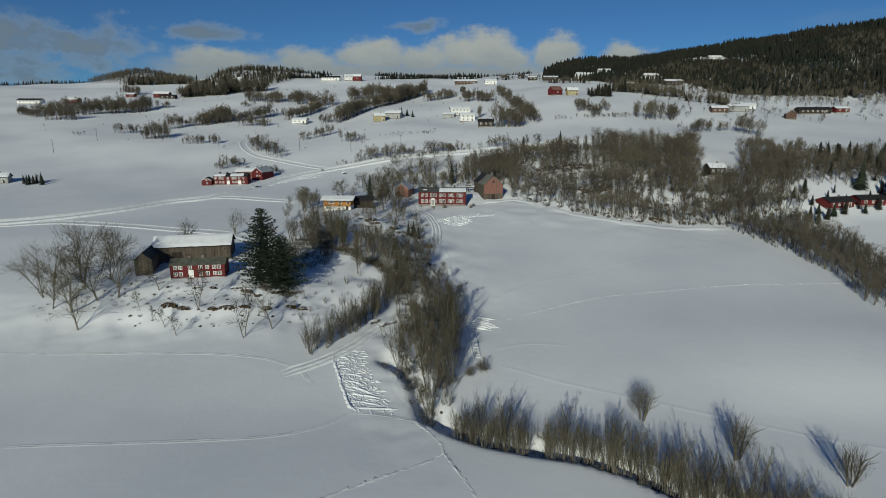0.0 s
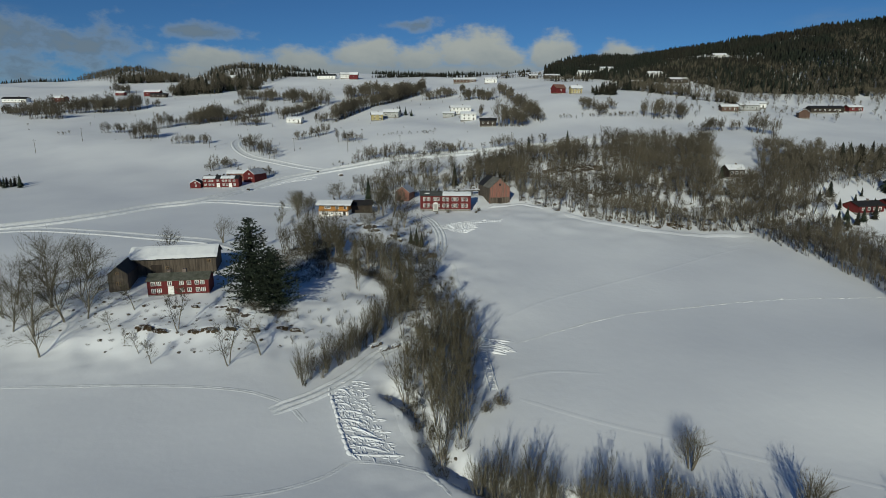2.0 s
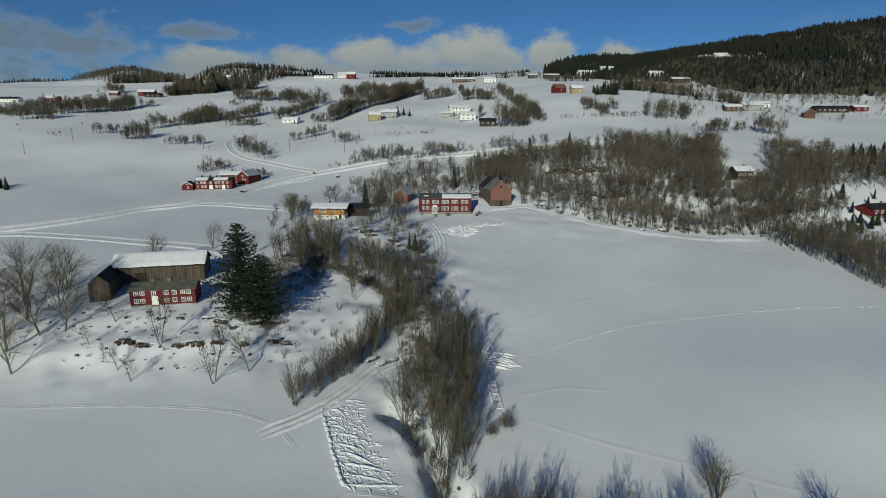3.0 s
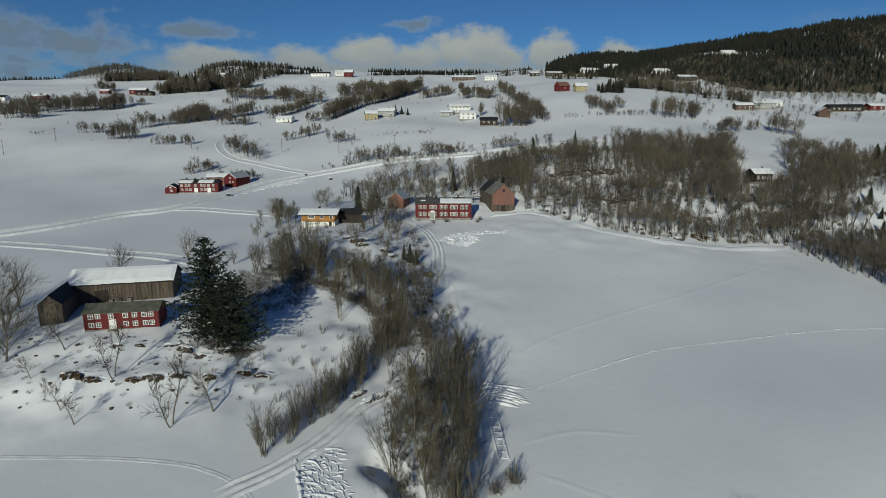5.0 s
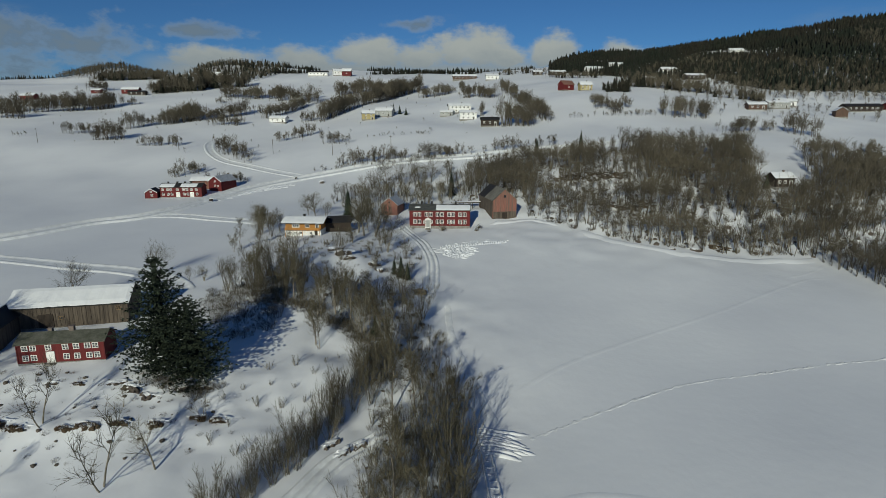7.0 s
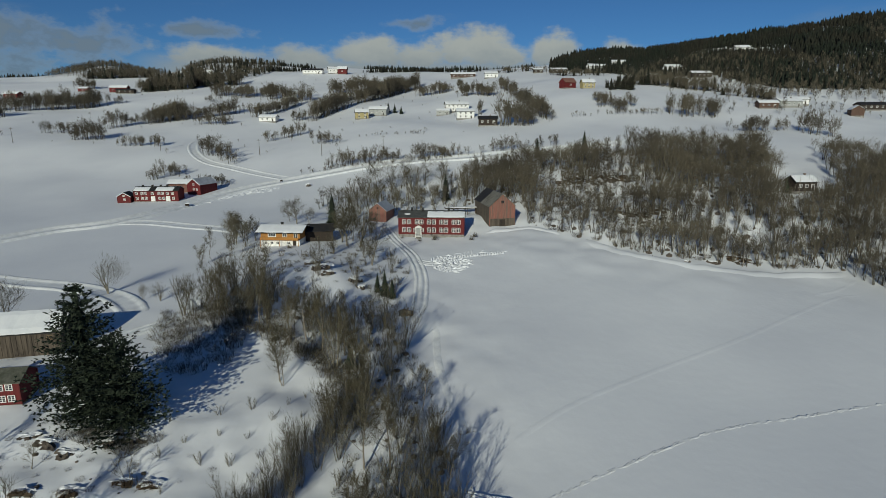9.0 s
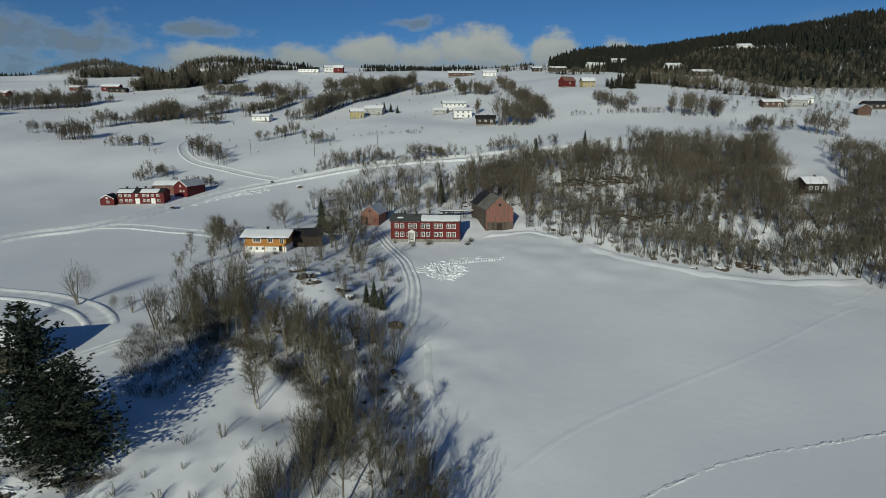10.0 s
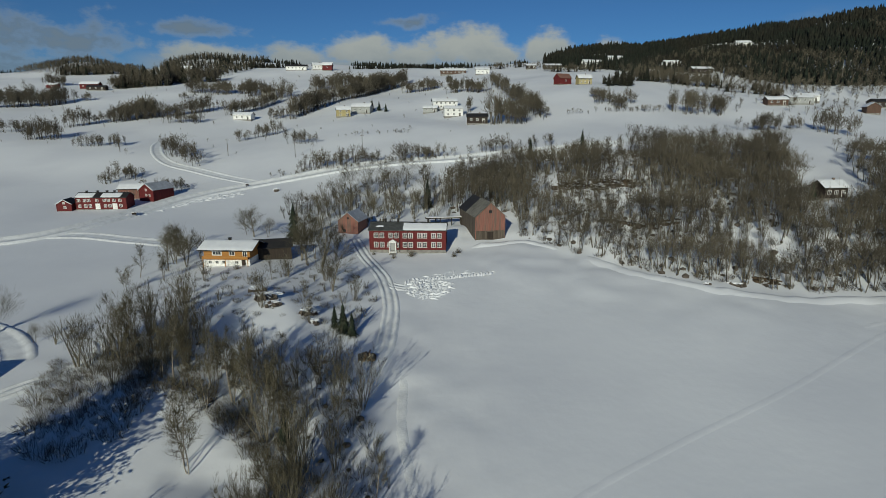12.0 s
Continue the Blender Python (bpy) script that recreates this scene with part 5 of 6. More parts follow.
grove(-332, 483, -306, 482, 10, 12.1, 'b', 1.0)
grove(-321, 509, -277, 550, 14, 14.4, 'b', 1.0)
grove(-352, 498, -330, 522, 16, 14.0, 'b', 0.8)
grove(-344, 556, -294, 549, 16, 11.0, 'b', 0.7)
grove(-294, 549, -280, 568, 8, 9.5, 'b', 1.0)
grove(-274, 564, -264, 565, 5, 10.0, 'b', 1.0)
grove(103, 446, 111, 414, 6, 7.0, 'b', 1.0)
grove(183, 360, 194, 350, 8, 11.0, 'b', 0.6)
grove(199, 483, 224, 464, 6, 6.6, 'f', 1.0)
grove(157, 440, 169, 419, 6, 8.0, 'b', 1.0)
grove(225, 493, 223, 455, 6, 6.9, 'f', 1.0)
grove(122, 499, 138, 490, 6, 7.3, 'f', 1.0)
grove(-358, 655, -341, 658, 8, 11.5, 'b', 1.0)
grove(-410, 751, -327, 762, 30, 10.4, 'f', 1.0)
grove(-292, 643, -239, 649, 22, 13.8, 'f', 1.0)
grove(-249, 666, -207, 677, 24, 17.0, 'f', 1.0)
grove(-199, 591, -138, 590, 14, 12.6, 'b', 1.0)
grove(-146, 573, -109, 568, 10, 14.4, 'b', 1.0)
grove(-247, 809, -148, 782, 12, 7.0, 's', 1.0)
grove(-196, 569, -182, 567, 5, 6.6, 'b', 1.0)
grove(-196, 470, -150, 515, 8, 10.5, 'b', 1.0)
grove(-214, 411, -197, 415, 8, 11.1, 'b', 1.0)
grove(-217, 451, -182, 493, 8, 11.9, 'b', 1.0)
grove(-180, 396, -156, 399, 6, 7.6, 'b', 1.0)
grove(-166, 466, -142, 470, 6, 8.1, 'b', 1.0)
grove(-244, 434, -231, 437, 6, 8.4, 'b', 1.0)
grove(-267, 417, -260, 418, 3, 3.6, 'b', 1.0)
grove(-133, 494, -115, 556, 6, 10.2, 'b', 1.0)
grove(-105, 493, -91, 494, 5, 8.6, 'b', 1.0)
grove(-103, 423, -86, 444, 6, 10.0, 'b', 1.0)
grove(-89, 491, -19, 633, 14, 14.2, 'w', 1.0)
grove(-95, 594, -34, 617, 16, 13.0, 'w', 1.0)
grove(-87, 777, 50, 780, 14, 6.1, 's', 1.0)
grove(-17, 590, 22, 598, 8, 11.6, 'b', 1.0)
grove(20, 541, 44, 514, 8, 10.2, 'b', 1.0)
grove(54, 556, 59, 439, 4, 10.5, 'b', 1.0)
grove(59, 439, 67, 403, 5, 10.5, 'b', 1.0)
grove(38, 407, 55, 400, 8, 13.2, 'b', 1.0)
grove(24, 454, 30, 449, 3, 9.6, 'b', 1.0)
grove(79, 411, 134, 410, 6, 3.6, 'b', 0.5)
grove(99, 425, 124, 429, 10, 9.1, 'b', 0.8)
grove(137, 410, 163, 409, 9, 11.0, 'b', 1.0)
grove(150, 363, 183, 371, 8, 8.8, 'b', 0.8)
grove(166, 316, 195, 306, 7, 8.0, 'b', 0.8)
grove(123, 486, 140, 494, 6, 8.5, 's', 0.7)
grove(-69, 403, -54, 397, 4, 8.4, 'b', 1.0)
grove(-44, 410, -4, 399, 2, 2.7, 'b', 1.3)
grove(-54, 351, -31, 351, 3, 6.0, 'b', 1.0)
grove(-31, 354, -11, 347, 4, 8.0, 'b', 1.0)
grove(-9, 349, 8, 349, 4, 8.0, 'b', 1.0)
grove(-129, 392, -103, 368, 7, 10.0, 'b', 0.45)
grove(-133, 350, -127, 351, 4, 6.7, 'b', 1.0)
grove(-140, 341, -126, 343, 4, 5.9, 'b', 0.8)
grove(-216, 292, -210, 295, 6, 6.1, 'm', 1.0)
grove(-63, 343, -52, 346, 3, 3.9, 'b', 1.0)
grove(106, 638, 148, 593, 12, 7.2, 'f', 0.8)
grove(151, 528, 211, 504, 20, 10.0, 'f', 1.0)
grove(64, 697, 111, 666, 10, 6.0, 'f', 1.0)
grove(-118, 339, -92, 329, 5, 4.5, 'b', 0.8)
grove(-54, 348, 20, 347.5, 2.5, 2.8, 'b', 1.6)
grove(-50, 352, 60, 344, 4, 6.5, 'b', 0.6)
grove(-140, 352, -124, 348, 5, 6.5, 'b', 0.8)
grove(-385, 526, -344, 498, 6, 6.9, 'b', 1.0)
grove(329, 498, 357, 485, 12, 7.6, 'f', 1.0)

# ---- spruce forest on the high hill ----
FOREST = [(118, 700), (140, 640), (172, 600), (205, 590), (240, 560), (262, 520), (300, 505), (345, 498), (420, 470), (560, 490), (640, 640), (640, 800), (560, 800), (430, 800), (330, 810), (230, 855), (160, 850), (140, 790)]
rf = random.Random(5)
CLEAR = ((311, 679, 13), (219, 620, 14), (224, 570, 14), (184, 672, 12), (152, 650, 12), (119, 655, 12), (560, 830, 16), (585, 800, 9), (300, 700, 8))
spots = [(x, y) for x, y in scatter(rf, FOREST, 2.5, 36000) if all((x - a) ** 2 + (y - b) ** 2 > c * c for a, b, c in CLEAR)]
wood("forest", [(x, y, rf.uniform(0.55, 1.1) * (1.05 + 0.5 * noise.noise(Vector((x * 0.02, y * 0.02, 7)))), rf.uniform(0, 6.28)) for x, y in spots], SPIKE, NEEDLE_FAR, "dense dark spruce forest covering a high hill", "forest")
spots = [(x, y) for x, y in scatter(rf, FOREST, 5.0, 16000, 0.0) if noise.noise(Vector((x * 0.012, y * 0.012, 1))) > (y - 640) / 170 and all((x - a) ** 2 + (y - b) ** 2 > c * c for a, b, c in CLEAR)]
wood("forest_birches", [(x, y, rf.uniform(0.7, 1.2), rf.uniform(0, 6.28)) for x, y in spots], FAINT, TWIG_FAR, "leafless birches mixed into the spruce forest", "forest")
wood("skyline_spruces", [(x, y, rf.uniform(0.4, 0.85), rf.uniform(0, 6.28)) for x, y in scatter(rf, [(-300, 832), (-160, 836), (-160, 858), (-310, 862)], 4, 9000)
     + scatter(rf, [(-90, 838), (120, 838), (130, 862), (-100, 862)], 3.6, 9000) + scatter(rf, [(-760, 846), (-490, 842), (-490, 866), (-760, 866)], 4.5, 5000)], SPIKE, NEEDLE_FAR, "dark spruces along the skyline ridge", "forest")

wood("hill_grove", [(x, y, rf.uniform(0.6, 1.1), rf.uniform(0, 6.28)) for x, y in scatter(rf, [(-470, 775), (-365, 770), (-360, 862), (-475, 862)], 3.6, 9000)], FAINT, TWIG_FAR, "leafless dark wood on a rounded hilltop", "wood")
wood("hill_grove", [(x, y, rf.uniform(0.7, 1.2), rf.uniform(0, 6.28)) for x, y in scatter(rf, [(-300, 700), (-240, 690), (-205, 720), (-200, 845), (-320, 860)], 5.5, 9000) if not (-276 < x < -240 and y < 752)], FAINT, TWIG_FAR, "leafless dark wood on a rounded hilltop", "wood")
wood("hill_spruces", [(x, y, rf.uniform(0.7, 1.1), rf.uniform(0, 6.28)) for x, y in scatter(rf, [(-300, 720), (-240, 700), (-205, 740), (-200, 850), (-320, 860)], 8, 5000) + scatter(rf, [(-470, 800), (-380, 795), (-365, 862), (-475, 862)], 11, 3000) if not (-276 < x < -240 and y < 752)], SPIKE, NEEDLE_FAR, "dark spruces mixed into the hilltop wood", "wood")
wood("slope_shrubs", [(x, y, rf.uniform(0.12, 0.4), rf.uniform(0, 6.28)) for x, y in scatter(rf, [(-330, 430), (-60, 360), (60, 400), (60, 600), (-60, 690), (-340, 700)], 22, 4000, 0.05)], FAINT, TWIG_FAR, "scattered leafless shrubs on the far snowy slopes", "shrubs")
wood("garden_trees", [(x, y, rf.uniform(0.6, 1.1), rf.uniform(0, 6.28)) for x, y in scatter(rf, [(150, 570), (195, 515), (258, 478), (330, 460), (430, 440), (430, 482), (300, 520), (240, 560), (180, 602)], 4.4, 9000, 0.15)], FAINT, TWIG_FAR, "leafless birches along the foot of the forest", "wood")
wood("garden_trees", [(x, y, rf.uniform(0.3, 0.8), rf.uniform(0, 6.28)) for x, y in scatter(rf, [(140, 420), (195, 395), (300, 400), (340, 450), (262, 470), (170, 500)], 8.0, 2000, -0.1)], FAINT, TWIG_FAR, "leafless garden trees among scattered houses", "wood")
BUNGALOW_WOOD = [(113, 240), (128, 230), (149, 231), (152, 243), (163, 264), (180, 290), (162, 312), (150, 290), (141, 263), (134, 256), (120, 255)]
wood("gully_rim_brush", [(x, y, rf.uniform(0.5, 0.95), rf.uniform(0, 6.28)) for x, y in scatter(rf, strip([(-34, 178), (-26, 173), (-19, 169), (-12.5, 161), (-9.5, 152)], 1.9), 1.2, 2500)], BRUSH, TWIG_FAR, "dense dark brush along the rim of the gully", "brush")
wood("bungalow_wood", [(x, y, rf.uniform(0.8, 1.35), rf.uniform(0, 6.28)) for x, y in scatter(rf, BUNGALOW_WOOD, 3.2, 2500, 0.4)], LIGHT, TWIG_FAR, "dense leafless wood round the dark cottage on the hillside", "wood")
wood("hillside_oaks", [(x, y, rf.uniform(1.15, 1.55), rf.uniform(0, 6.28)) for x, y in scatter(rf, [(84, 285), (122, 280), (134, 312), (92, 316)], 6.0, 900)], LIGHT, TWIG_FAR, "tall round-crowned leafless trees at the top of the hillside wood", "wood")
wood("bungalow_spruces", [(x, y, rf.uniform(0.3, 0.8), rf.uniform(0, 6.28)) for x, y in scatter(rf, [(146, 218), (160, 228), (190, 226), (205, 240), (215, 262), (190, 258), (176, 245), (150, 245), (144, 232)], 5.5, 500)], DARK, NEEDLE_FAR, "young spruces round a red bungalow", "wood")
wood("east_spruces", [(x, y, rf.uniform(0.5, 1.1), rf.uniform(0, 6.28)) for x, y in scatter(rf, [(172, 262), (186, 288), (262, 288), (262, 255)], 5.0, 900)], DARK, NEEDLE_FAR, "spruces mixed into the eastern wood", "wood")
# ---- single trees ----
plant("spruce_tree", great_fir("great_spruce", 77, 20.6, 6.6, 30, 13, 0.72), -47.6, 146.5, "great dark green spruce towering beside the red farmhouse", "tree", 1.0, 40)
plant("spruce_tree", great_fir("second_spruce", 78, 14.2, 6.2, 22, 13, 0.6), -42.7, 145.6, "broad dark spruce grown into its taller neighbour", "tree", 1.0, 100)
for x, y, s in ((-33, 256, 1.15), (4.5, 292, 1.05), (67, 330, 0.95), (46, 330, 0.9), (190, 284, 1.0), (130, 216, 0.65), (142, 219, 0.55), (-10.5, 199, 0.62), (-12.4, 200.6, 0.5), (-8.8, 198.4, 0.5), (-14, 168, 0.5),
                (150, 224, 0.5), (153, 229, 0.55), (158, 227, 0.6), (172, 229, 0.5), (186, 236, 1.1), (190, 240, 1.2), (181, 246, 1.3), (196, 246, 1.25), (204, 268, 1.0), (212, 276, 1.1), (122.5, 268, 0.6), (119, 272, 0.5),
                (-36, 505, 0.8), (-31, 503, 0.7), (-26, 499, 0.6), (-209, 296, 0.6), (-213, 291, 0.6), (-206, 292, 0.5)):
    plant("spruce_tree", rng.choice(SPRUCES), x, y, "dark green spruce standing in snow", "tree", s, rng.uniform(0, 360), "scattered spruces")
for x, y, s in ((-85, 125, 0.9), (-90, 131, 1.15), (-87, 137, 1.3), (-82, 137, 1.35), (-96, 133, 1.1), (-102, 139, 1.15), (-94, 143, 1.3), (-99, 150, 1.2), (-90, 148, 1.2), (-104, 146, 0.9), (-96, 161, 0.9), (-82, 176, 0.8)):
    plant("maple_tree", rng.choice(BROADS), x, y, "tall leafless broad-crowned tree on the farm slope", "tree", s * 1.1, rng.uniform(0, 360), "farm slope trees")
plant("lone_tree", HAZES[2], -72.5, 195.5, "round-crowned leafless tree alone in the field", "tree", 0.92, 20)
for x, y, s in ((-45.3, 122.2, 1.9), (-61, 122.5, 0.9), (-65, 125.5, 0.8), (-59.5, 132, 1.7), (-72.8, 140, 1.2), (-40, 126, 1.3), (-74, 132, 0.8), (-38, 137, 0.7), (-50, 137, 0.6), (-69, 128, 0.6)):
    plant("fruit_tree", rng.choice(APPLES), x, y, "small bare fruit tree on the snowy terrace bank", "tree", s, rng.uniform(0, 360), "fruit trees")
for x, y, s in ((36.5, 95, 0.9), (48.5, 84, 1.0), (63, 78, 0.9)):
    plant("willow_tree", WILLOW, x, y, "round bushy leafless willow at the field edge", "tree", s, rng.uniform(0, 360), "field edge willows")
for x, y, s in ((8.4, 112, 1.45), (5.6, 110, 1.15), (-9.5, 246, 0.5), (-4, 243, 0.6), (0.7, 244.4, 1.0), (13.2, 246, 0.8), (12, 243, 0.7), (-40, 228, 0.7), (-47, 226, 0.6)):
    plant("bush", rng.choice(ROUND), x, y, "round leafless garden bush in the snow", "bush", s, rng.uniform(0, 360), "garden bushes")
# trees round the yellow villa and the lane
for x, y, s in ((-25, 234, 0.8), (-16, 218, 0.75), (-21, 236, 0.9), (-24, 240, 1.15), (-19, 242, 0.95), (-28, 246, 1.0), (-30, 221, 0.5), (-57, 230, 0.9), (-55, 235, 1.0), (-59, 238, 0.9), (-55, 223, 0.7), (-62, 226, 0.7), (-46, 262, 0.7), (-60, 216, 0.6), (-24.5, 161.4, 0.95), (-25.3, 162.4, 0.9)):
    plant("birch_tree", rng.choice(BIRCHES), x, y, "slender leafless birch in the snow near the villa", "tree", s, rng.uniform(0, 360), "villa birches")
plant("broadleaf_tree", HAZES[1], -49.5, 181.5, "dark leafless tree on the edge of the barn yard", "tree", 1.0, 70)
for x, y, s in ((-58, 189, 0.45), (-62, 190, 0.4), (-27, 263, 0.7), (-10, 276, 0.8), (-5, 281, 0.8), (0, 286, 0.8), (-14, 284, 0.8), (8, 282, 0.8), (10, 291, 0.9), (-22, 290, 0.9), (-30, 285, 0.8), (-33, 292, 0.8), (-26, 298, 0.9), (-15, 297, 0.8), (-7, 296, 0.8)):
    plant("broadleaf_tree", rng.choice(HAZES), x, y, "leafless broad-crowned tree near the farm buildings", "tree", s, rng.uniform(0, 360), "yard trees")
for x, y, s in ((-24.5, 234, 1.25), (-21.4, 233.6, 1.3), (-27, 238, 1.1), (-15.6, 217, 0.95), (-46, 261, 0.8), (-42, 261, 0.65), (-60, 242, 0.85), (-54, 233, 0.9), (-58, 236, 0.95), (-62, 246, 0.7), (-53, 239, 0.8), (-49, 264, 0.75), (-24, 309, 1.1), (-28, 312, 1.0), (-18, 311, 1.1), (-9, 311, 1.2), (-4, 314, 1.1), (-13, 315, 1.1), (3, 308, 1.1), (-27, 224, 0.6)):
    plant("broadleaf_tree", rng.choice(BROADS + HAZES), x, y, "leafless broad-crowned tree in the snow near the houses", "tree", s, rng.uniform(0, 360), "house trees")
wood("yard_wood", [(x, y, rf.uniform(0.5, 1.0), rf.uniform(0, 6.28)) for x, y in scatter(rf, [(-44, 286), (-30, 281), (-24, 292), (-8, 290), (6, 286), (13, 296), (8, 322), (-20, 322), (-42, 304)], 3.8, 2500, 0.25)], LIGHT, TWIG_FAR,
     "leafless wood on the rise behind the red house", "wood")
for x, y in scatter(rng, [(-38, 272), (-24, 278), (-8, 272), (12, 276), (12, 300), (-20, 306), (-40, 296)], 4.2, 700):
    plant("bush", rng.choice(BUSHES), x, y, "dark leafless thicket bush behind the farm buildings", "bush", rng.uniform(0.8, 1.7), rng.uniform(0, 360), "yard bushes")
for x, y in scatter(rng, [(-46, 184), (-39, 177), (-32, 180), (-34, 193), (-44, 191)], 2.9, 400) + [(-47.5, 181), (-41, 176)]:
    grow("alder_tree", ALDERS, [(x, y)], "leafless alder on the shaded slope behind the great spruce", "tree", "slope alders", 0.5, 0.95)
for x, y in scatter(rng, [(-50, 200), (-34, 204), (-17, 210), (-8, 200), (-5, 215), (-12, 228), (-30, 226), (-52, 222)], 6.5, 1500):
    plant("bush", rng.choice(BUSHES), x, y, "sparse leafless shrub on the snowy knoll", "bush", rng.uniform(0.5, 1.2), rng.uniform(0, 360), "knoll shrubs")
for x, y in scatter(rng, [(-48, 202), (-34, 206), (-24, 198), (-8, 198), (-5, 212), (-10, 226), (-30, 224), (-50, 220)], 9.0, 300):
    grow("alder_tree", ALDERS, [(x, y)], "leafless multi-stemmed alder on the rocky knoll", "tree", "knoll alders", 0.4, 0.8)
wood("shade_brush", [(x, y, rng.uniform(0.35, 0.9), rng.uniform(0, 6.28)) for x, y in scatter(rng, [(-54, 183), (-50, 170), (-43, 160), (-36, 162), (-35, 172), (-36, 180), (-42, 187)], 1.5, 3000, 0.25)]
     + [(x, y, rng.uniform(0.3, 0.6), rng.uniform(0, 6.28)) for x, y in scatter(rng, [(-50, 142), (-40, 141), (-37.5, 144.5), (-46, 145)], 0.75, 900)],
     BRUSH, TWIG_FAR, "dark brown brush on the shaded slope round the great spruce", "brush")
for x, y in scatter(rng, [(-38, 133), (-30, 130), (-20, 139), (-17, 150), (-20, 160), (-30, 156), (-36, 146)], 3.6, 400, 0.1):
    plant("bush", rng.choice(BUSHES), x, y, "thin leafless shrub on the open snowy slope", "bush", rng.uniform(0.35, 0.85), rng.uniform(0, 360), "slope shrubs")

# ---- roads, tracks and ridges in the snow ----
def curve_through(points, step=1.0):
    """A smooth line through points, as places every step metres."""
    p = [Vector(q) for q in points]
    p = [p[0] * 2 - p[1]] + p + [p[-1] * 2 - p[-2]]
    out = []
    for k in range(1, len(p) - 2):
        n = max(2, int((p[k + 1] - p[k]).length / step))
        for j in range(n):
            t = j / n
            out.append(0.5 * ((2 * p[k]) + (p[k + 1] - p[k - 1]) * t + (2 * p[k - 1] - 5 * p[k] + 4 * p[k + 1] - p[k + 2]) * t * t + (3 * p[k] - p[k - 1] - 3 * p[k + 1] + p[k + 2]) * t ** 3))
    return out + [p[-2]]


def ribbon_arrays(points, profile, step=1.0, rough=0.03, seed=0, taper=True, wander=0.0):
    """A band that lies on the ground along a line: profile gives offsets to the left and heights over the ground."""
    r = random.Random(seed)
    line = curve_through(points, step)
    if wander:
        line = [q + Vector((r.gauss(0, wander), r.gauss(0, wander))) for q in line]
    m, verts, tris = len(profile), [], []
    for k, q in enumerate(line):
        d = (line[min(k + 1, len(line) - 1)] - line[max(k - 1, 0)]).normalized()
        end = min(1.0, k / 3, (len(line) - 1 - k) / 3) if taper else 1.0
        for o, h in profile:
            x, y = q.x - d.y * o, q.y + d.x * o
            verts.append((x, y, float(height(x, y)) + (h * end if h > 0 else h) + r.gauss(0, rough) * (1 if h > 0.05 else 0.3)))
    for k in range(len(line) - 1):
        for j in range(m - 1):
            i = k * m + j
            tris += [(i, i + m, i + m + 1), (i, i + m + 1, i + 1)]
    return np.array(verts), np.array(tris)


def ribbon(name, points, profile, mat, label, category, step=1.0, rough=0.03, taper=True, kind="structure", wander=0.0):
    ob = new(name, tri_mesh(name, *ribbon_arrays(points, profile, step, rough, len(points) * 7, taper, wander), mat, smooth=True))
    return tagged(ob, label, category, kind=kind)


BANKED = [(-3.6, -0.3), (-2.8, 0.22), (-2.2, 0.40), (-1.75, 0.10), (-0.9, 0.05), (0, 0.09), (0.9, 0.05), (1.75, 0.10), (2.2, 0.36), (2.9, 0.2), (3.7, -0.3)]
WIDE = [(-4.6, -0.5), (-3.6, 0.6), (-3.0, 0.75), (-2.5, 0.18), (0, 0.2), (2.5, 0.18), (3.1, 0.85), (3.8, 0.6), (4.9, -0.5)]
RUTS = [(-2.0, -0.1), (-1.5, 0.26), (-1.15, 0.28), (-0.95, 0.04), (-0.55, 0.04), (-0.35, 0.24), (0.35, 0.24), (0.55, 0.04), (0.95, 0.04), (1.15, 0.28), (1.5, 0.26), (2.0, -0.1)]
SKI = [(-0.65, -0.05), (-0.4, 0.035), (-0.12, 0.04), (0, 0.01), (0.12, 0.04), (0.4, 0.035), (0.65, -0.05)]
FOOT = [(-0.4, -0.05), (-0.18, 0.055), (0.0, 0.015), (0.18, 0.06), (0.4, -0.05)]

ribbon("road_barn", [(-230, 214), (-190, 210), (-166, 211), (-147, 215), (-124, 210.5), (-100, 204), (-84, 200.5), (-72, 194.5), (-64, 187.5), (-60, 182)], BANKED, SNOW_PACKED, "ploughed snow road with banks leading to the old barn", "road")
ribbon("road_valley", [(-240, 190), (-200, 203), (-158, 219), (-138, 234), (-124, 254), (-112, 262), (-104, 274), (-97, 294), (-88, 314), (-73.6, 330), (-57, 340), (-35, 347.5), (-10, 348.5), (20, 344), (60, 338), (100, 340), (150, 345)], WIDE, SNOW_PACKED, "ploughed valley road between snow banks", "road", step=2.0)
ribbon("road_hill", [(-68, 338), (-84, 350), (-100, 361), (-123, 378), (-137, 398), (-143, 420), (-134, 440)], BANKED, SNOW_PACKED, "narrow ploughed road winding up the slope", "road", step=1.5)
ribbon("road_villa", [(-109, 264.5), (-97, 264.5), (-82, 260), (-68, 255), (-56, 248)], BANKED, SNOW_PACKED, "ploughed drive leading to the yellow villa", "road")
ribbon("lane", [(-17, 262), (-13.5, 250), (-10.5, 241), (-5.5, 228), (-2.6, 214), (-2.2, 203), (-2.6, 194), (-4.5, 186)], RUTS, SNOW_PACKED, "rutted snow lane from the red house down the field edge", "road")
ribbon("lane_spur", [(-4.6, 225), (-2, 222.5), (2, 222)], RUTS, SNOW_PACKED, "short rutted turnout to the snow heap", "road")
ribbon("farm_track", [(-33, 108), (-26, 114), (-20, 122), (-16, 130), (-10, 136.5), (-3, 141), (3, 146)], RUTS, SNOW_PACKED, "rutted farm track climbing through the gully", "road")
